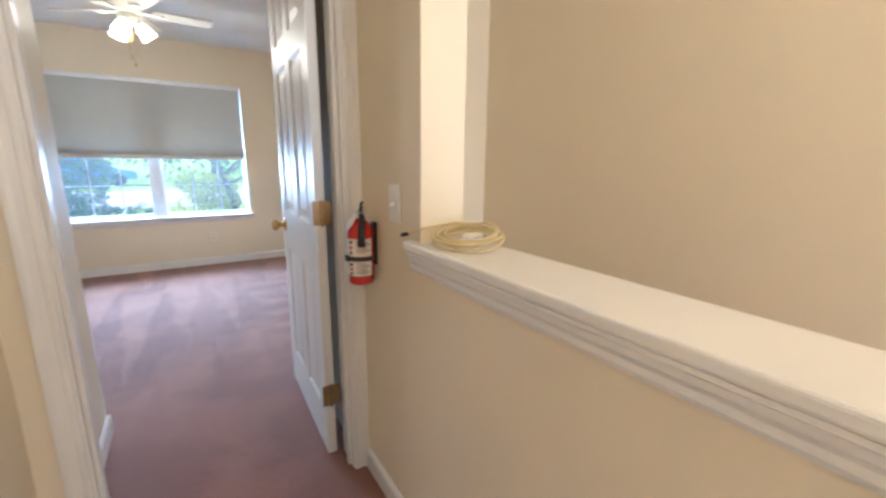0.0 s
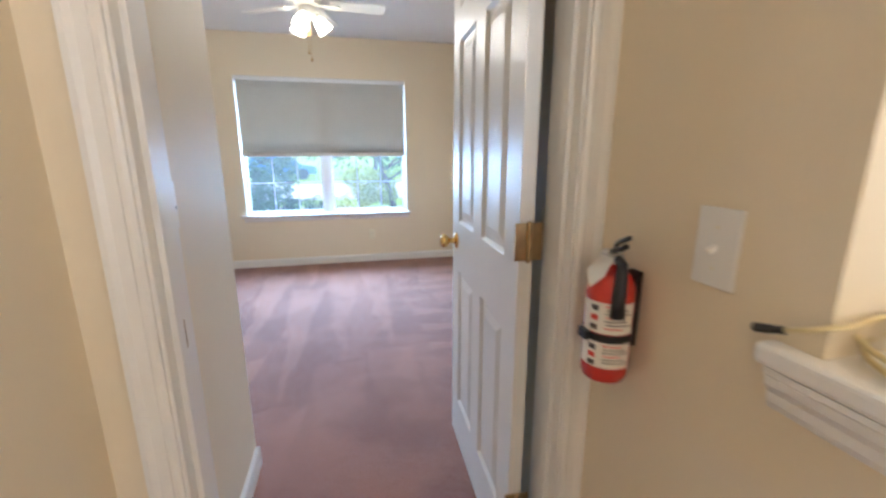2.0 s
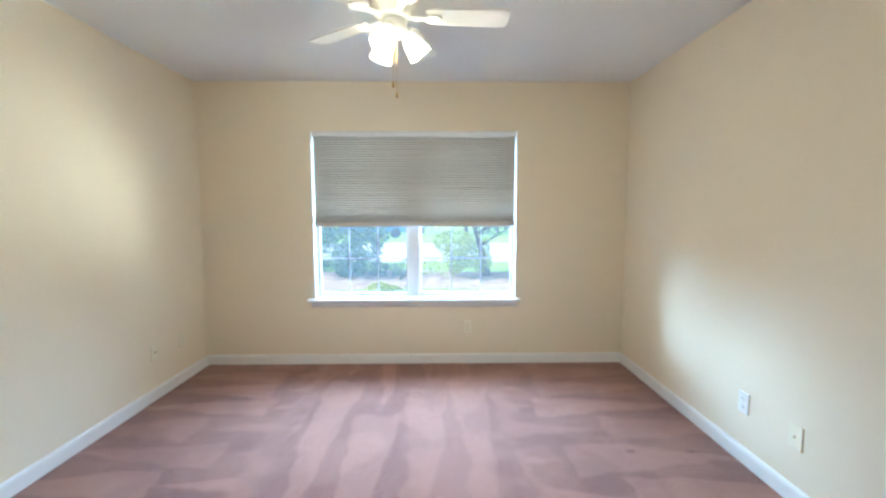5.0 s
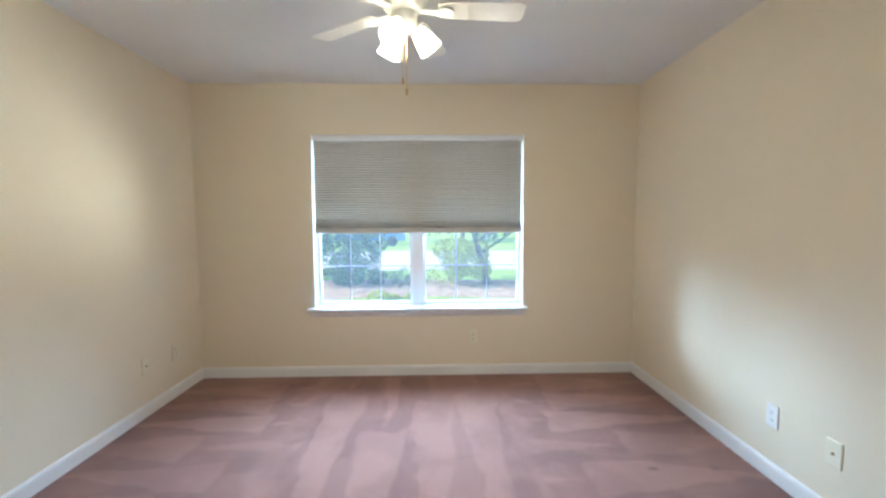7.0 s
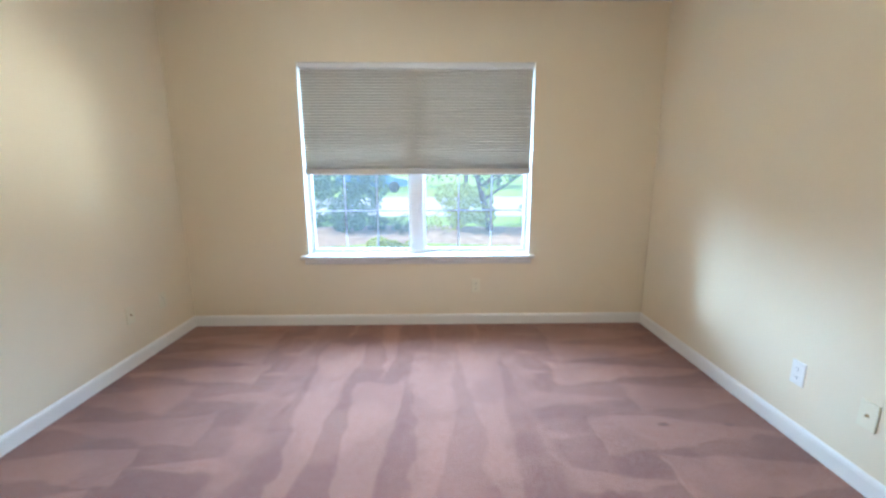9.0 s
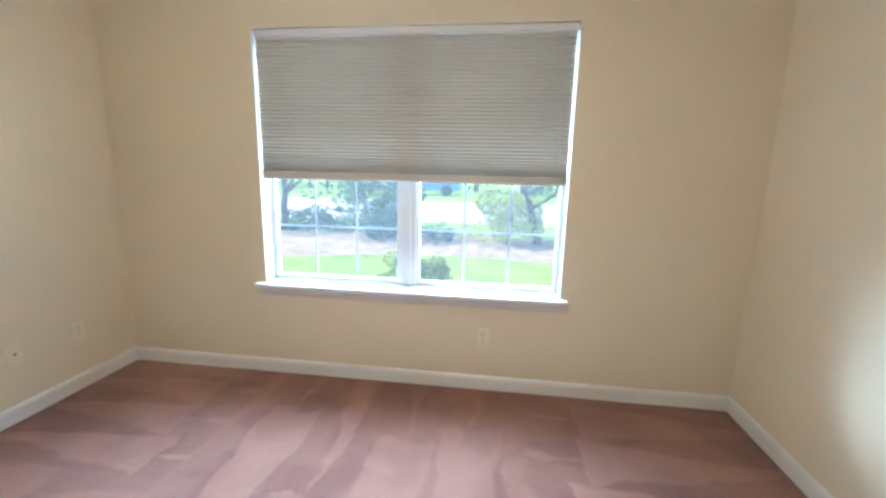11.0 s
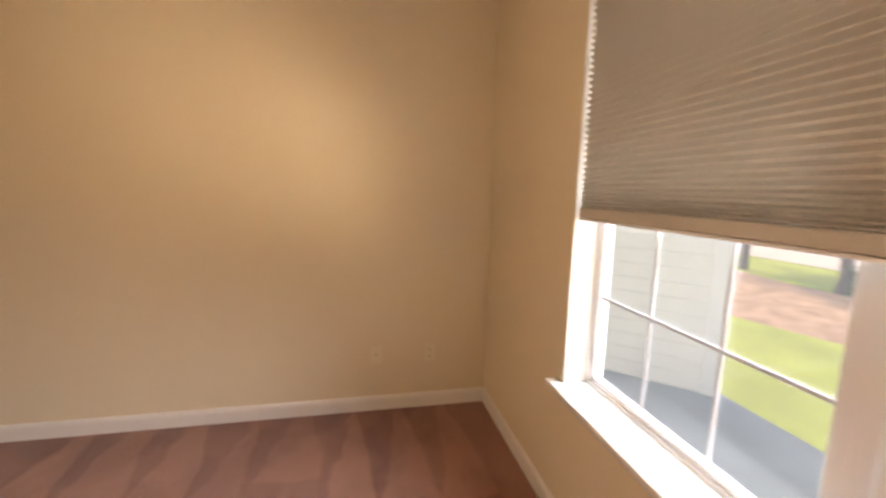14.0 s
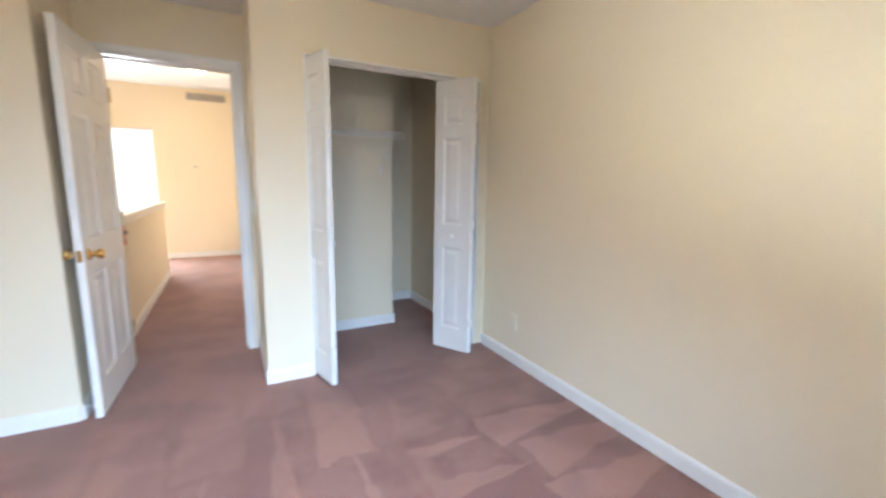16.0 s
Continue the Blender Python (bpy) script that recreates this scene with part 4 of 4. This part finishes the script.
# ---- outdoors ----
bm = bmesh.new()
bmesh.ops.create_grid(bm, x_segments=2, y_segments=2, size=600)
for v in bm.verts:
    v.co.z = -0.25
structure("ground", bm, GRASS, "sunlit mown lawn round the house")
# slab colour carries the shade; the sunlit walk takes paler concrete
structure("pavement", boxes((-2.0, 0.16, -0.4, 2.32, 1.82, -0.12), bevel=0.012), CONCRETE, "grey concrete porch slab with blue shade in its colour")
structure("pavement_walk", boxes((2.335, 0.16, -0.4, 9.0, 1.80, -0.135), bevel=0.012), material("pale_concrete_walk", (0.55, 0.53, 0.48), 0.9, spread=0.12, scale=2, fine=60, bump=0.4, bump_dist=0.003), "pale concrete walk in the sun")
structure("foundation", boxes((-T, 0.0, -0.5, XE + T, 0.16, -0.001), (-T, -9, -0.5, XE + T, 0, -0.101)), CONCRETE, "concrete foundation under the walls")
structure("road", boxes((-120, 9.4, -0.246, 120, 17.0, -0.235)), ROADM, "pale sunlit road past the lawn")


def mulch_bed():
    """A low uneven mound of pine straw along the lawn."""
    bm = bmesh.new()
    nx, ny = 120, 16
    grid = []
    for i in range(nx + 1):
        row = []
        for j in range(ny + 1):
            x = -14 + 30 * i / nx
            v = j / ny
            y = 4.45 + 0.35 * math.sin(x * 0.6) * (1 - v) + 2.7 * v + 0.2 * math.sin(x * 0.9 + 1)
            h = 0.16 * math.sin(math.pi * v) ** 0.8
            z = -0.262 + h + 0.05 * h / 0.16 * noise.noise(Vector((x * 2.5, y * 2.5, 0)))
            row.append(bm.verts.new((x, y, z)))
        grid.append(row)
    for i in range(nx):
        for j in range(ny):
            bm.faces.new((grid[i][j], grid[i + 1][j], grid[i + 1][j + 1], grid[i][j + 1]))
    tagged(part("mulch_bed", bm, MULCH, smooth=True), "brown pine straw mulch bed along the lawn", "mulch", kind="stuff")


mulch_bed()


def leaves(bm, centre, radii, n, size, rnd, clumps=14, flat=0.0):
    """Many small leaf quads in clumps that fill an ellipsoid unevenly."""
    cs = []
    for _ in range(clumps):
        while True:
            p = Vector((rnd.uniform(-1, 1), rnd.uniform(-1, 1), rnd.uniform(-1, 1)))
            if 0.25 < p.length < 1:
                break
        cs.append((Vector((p.x * radii[0], p.y * radii[1], p.z * radii[2])), rnd.uniform(0.22, 0.48)))
    for _ in range(n):
        c, r = rnd.choice(cs)
        d = Vector((rnd.gauss(0, 1), rnd.gauss(0, 1), rnd.gauss(0, 1))).normalized() * r * rnd.uniform(0.55, 1.0) ** 0.5
        p = Vector(centre) + c + Vector((d.x * radii[0], d.y * radii[1], d.z * radii[2]))
        u = Vector((rnd.gauss(0, 1), rnd.gauss(0, 1), rnd.gauss(0, 0.6))).normalized()
        w = u.orthogonal().normalized()
        w.rotate(Matrix.Rotation(rnd.uniform(0, 6.28), 3, u))
        s = size * rnd.uniform(0.6, 1.3)
        a, b, c2, e = (bm.verts.new(p + q) for q in (-u * s, w * s * 0.45, u * s, -w * s * 0.45))
        bm.faces.new((a, b, c2, e))


def shrub(x, y, r, h, mat, n, seed, label, z=-0.25, leaf=0.03):
    rnd = random.Random(seed)
    d = thing("shrub", pose(x, y, z), label, "shrub", "garden shrubs")
    st = bmesh.new()
    for k in range(5):
        a = 2 * math.pi * k / 5 + rnd.uniform(-0.3, 0.3)
        tube(st, [(0, 0, 0), (0.25 * r * math.cos(a), 0.25 * r * math.sin(a), h * 0.35), (0.6 * r * math.cos(a), 0.6 * r * math.sin(a), h * 0.75)], 0.012, 5, taper=0.4)
    part("stems", st, BARK, d)
    bm = bmesh.new()
    leaves(bm, (0, 0, h * 0.55), (r, r, h * 0.55), n, leaf, rnd, clumps=22)
    part("foliage", bm, mat, d)


def tree(x, y, h, r, mat, n, seed, label, lean=0.0, crown_z=0.6, leaf=0.06):
    rnd = random.Random(seed)
    d = thing("tree", pose(x, y, -0.25), label, "tree", "garden trees")
    tr = bmesh.new()
    top = h * crown_z
    trunk = [(lean * (k / 6) ** 1.3 + rnd.uniform(-0.02, 0.02), rnd.uniform(-0.03, 0.03), top * 1.15 * k / 6) for k in range(7)]
    tube(tr, trunk, 0.022 * h, 10, taper=0.45)
    for k in range(7):
        a = rnd.uniform(0, 6.28)
        b = trunk[3 + k % 4]
        q = r * rnd.uniform(0.5, 0.85)
        tube(tr, [b, (b[0] + q * 0.5 * math.cos(a), b[1] + q * 0.5 * math.sin(a), b[2] + h * 0.10), (b[0] + q * math.cos(a), b[1] + q * math.sin(a), b[2] + h * rnd.uniform(0.15, 0.28))], 0.009 * h, 6, taper=0.3)
    part("trunk", tr, BARK, d)
    bm = bmesh.new()
    leaves(bm, (lean, 0, h * (crown_z + 1) / 2), (r, r, h * (1 - crown_z) * 0.62), n, leaf, rnd, clumps=26)
    part("crown", bm, mat, d)


# planting as seen from the window
shrub(1.42, 2.48, 0.42, 0.46, LEAFY, 9500, 1, "clipped yellow-green shrub on the lawn by the porch", leaf=0.028)
shrub(-0.25, 6.2, 0.95, 2.2, LEAF, 6500, 2, "tall green shrub in the mulch bed", leaf=0.05)
shrub(0.60, 5.75, 0.27, 0.36, LEAFD, 900, 3, "small rounded dark shrub", z=-0.16, leaf=0.03)
shrub(1.25, 5.6, 0.29, 0.36, LEAFD, 900, 4, "small rounded dark shrub", z=-0.16, leaf=0.03)
shrub(2.40, 5.9, 0.72, 1.05, LEAFY, 4200, 5, "loose yellow-green shrub in the mulch bed", leaf=0.04)
shrub(-2.1, 6.9, 0.55, 0.6, LEAFD, 1700, 6, "low dark shrub in the mulch bed", leaf=0.035)
shrub(-1.25, 6.7, 0.5, 0.55, LEAFD, 1500, 7, "low dark shrub in the mulch bed", leaf=0.035)
shrub(4.6, 6.2, 0.6, 0.7, LEAF, 1500, 8, "low green shrub in the mulch bed", leaf=0.035)
tree(3.15, 5.6, 4.2, 2.1, LEAF, 6800, 11, "small leafy tree with a leaning trunk", lean=-0.4, crown_z=0.34)
tree(-4.9, 7.4, 4.6, 1.9, LEAF, 4600, 12, "small leafy tree in the mulch bed", lean=0.2, crown_z=0.36)
tree(-2.75, 7.0, 4.6, 1.8, LEAF, 5200, 14, "leafy tree in the mulch bed", lean=0.1, crown_z=0.33)
tree(6.6, 8.0, 5.0, 2.1, LEAF, 3800, 15, "leafy tree by the road", lean=-0.1, crown_z=0.36)
for k in range(22):
    rnd = random.Random(100 + k)
    tree(-34 + k * 3.4 + rnd.uniform(-1, 1), 26 + rnd.uniform(-1.5, 5) , rnd.uniform(6, 9), rnd.uniform(2.4, 3.4), LEAF, 1300, 200 + k, "leafy roadside tree across the road", crown_z=0.2, leaf=0.2)


def bay_wing():
    """The angled wing of the house beside the porch, clad in lapped boards."""
    d = thing("house_wing", pose(0, 0, 0), "angled house wing in pale lapped siding with white corner board", "house wing")
    core = bmesh.new()
    foot = [(-1.9, 0.17), (-1.62, 0.17), (0.0, 1.74), (-1.9, 1.74)]
    lo = [core.verts.new((x, y, -0.3)) for x, y in foot]
    hi = [core.verts.new((x, y, 2.9)) for x, y in foot]
    for k in range(4):
        core.faces.new((lo[k], lo[(k + 1) % 4], hi[(k + 1) % 4], hi[k]))
    core.faces.new(hi)
    bmesh.ops.recalc_face_normals(core, faces=core.faces)
    part("wall", core, SIDING, d)
    run = Vector((1.62, 1.57, 0)).normalized()
    nrm = Vector((run.y, -run.x, 0))
    ang = math.degrees(math.atan2(run.y, run.x))
    length = (Vector((0.0, 1.74, 0)) - Vector((-1.62, 0.17, 0))).length
    bd = bmesh.new()
    prism(bd, [(0.002, 0), (0.026, 0.0), (0.026, 0.010), (0.005, 0.112), (0.002, 0.112)], (0, 0, 0), (length - 0.08, 0, 0), (0, -1, 0))
    me = mesh_of(bd, "board", SIDING)
    for k in range(26):
        o = new("board", me)
        o.parent = d
        o.matrix_local = pose(-1.62, 0.17, -0.115 + k * 0.112, 0, 0, ang)
    cb = bmesh.new()
    box(cb, -0.085, -0.028, -0.12, 0.02, 0.075, 2.9, bevel=0.004)
    part("corner_board", cb, VINYL, d, "white corner board", pose(0.0, 1.735, 0, 0, 0, ang))
    rf = bmesh.new()
    eave = [(-1.95, 0.245), (-1.52, 0.245), (0.06, 1.70), (0.03, 1.80), (-1.95, 1.80)]
    lo = [rf.verts.new((x, y, 2.9)) for x, y in eave]
    hi = [rf.verts.new((x, y, 3.04)) for x, y in eave]
    for k in range(5):
        rf.faces.new((lo[k], lo[(k + 1) % 5], hi[(k + 1) % 5], hi[k]))
    rf.faces.new(hi)
    rf.faces.new(lo[::-1])
    bmesh.ops.recalc_face_normals(rf, faces=rf.faces)
    part("roof", rf, SHINGLE, d)


bay_wing()


def downspout():
    d = thing("downspout_extension", pose(1.27, 2.04, -0.25), "white downspout extension lying at the porch edge", "downspout")
    bm = bmesh.new()
    box(bm, -0.05, -0.12, 0.0, 0.05, 0.08, 0.075, bevel=0.006)
    part("channel", bm, VINYL, d, "", pose(0, 0.0, 0.03, 12, 0, -62))
    bm = bmesh.new()
    box(bm, -0.058, -0.03, 0.0, 0.058, 0.03, 0.13, bevel=0.006)
    part("flared_end", bm, VINYL, d, "", pose(0.10, 0.06, 0.0, 0, 0, -62))


downspout()


def parked_car():
    d = thing("parked_car", pose(-1.9, 22.0, -0.25, 0, 0, 4), "blue car parked across the road", "car")
    bm = bmesh.new()
    prof = [(-2.1, 0.35), (2.1, 0.35), (2.1, 0.75), (1.2, 0.9), (0.6, 1.4), (-1.3, 1.42), (-1.9, 0.95), (-2.1, 0.85)]
    A = [bm.verts.new((x, -0.85, z)) for x, z in prof]
    B = [bm.verts.new((x, 0.85, z)) for x, z in prof]
    bm.faces.new(A)
    bm.faces.new(B[::-1])
    for k in range(len(prof)):
        bm.faces.new((A[k], A[(k + 1) % len(prof)], B[(k + 1) % len(prof)], B[k]))
    bmesh.ops.recalc_face_normals(bm, faces=bm.faces)
    bmesh.ops.bevel(bm, geom=bm.edges[:], offset=0.06, segments=2, affect="EDGES")
    part("body", bm, BLUEP, d)
    part("side_window", boxes((-1.1, -0.858, 0.95, 0.55, -0.848, 1.28)), DARK, d)
    for x in (-1.3, 1.3):
        for y in (-0.78, 0.78):
            w = part("wheel", lathe(bmesh.new(), [(0.0, -0.1), (0.30, -0.1), (0.33, -0.07), (0.33, 0.07), (0.30, 0.1), (0.0, 0.1)], 24, cap=False), RUBBER, d, "", pose(x, y, 0.33, 90))
            part("rim", lathe(bmesh.new(), [(0.0, -0.108), (0.18, -0.105), (0.2, -0.099)], 20, cap=False), CHROME, w)


parked_car()
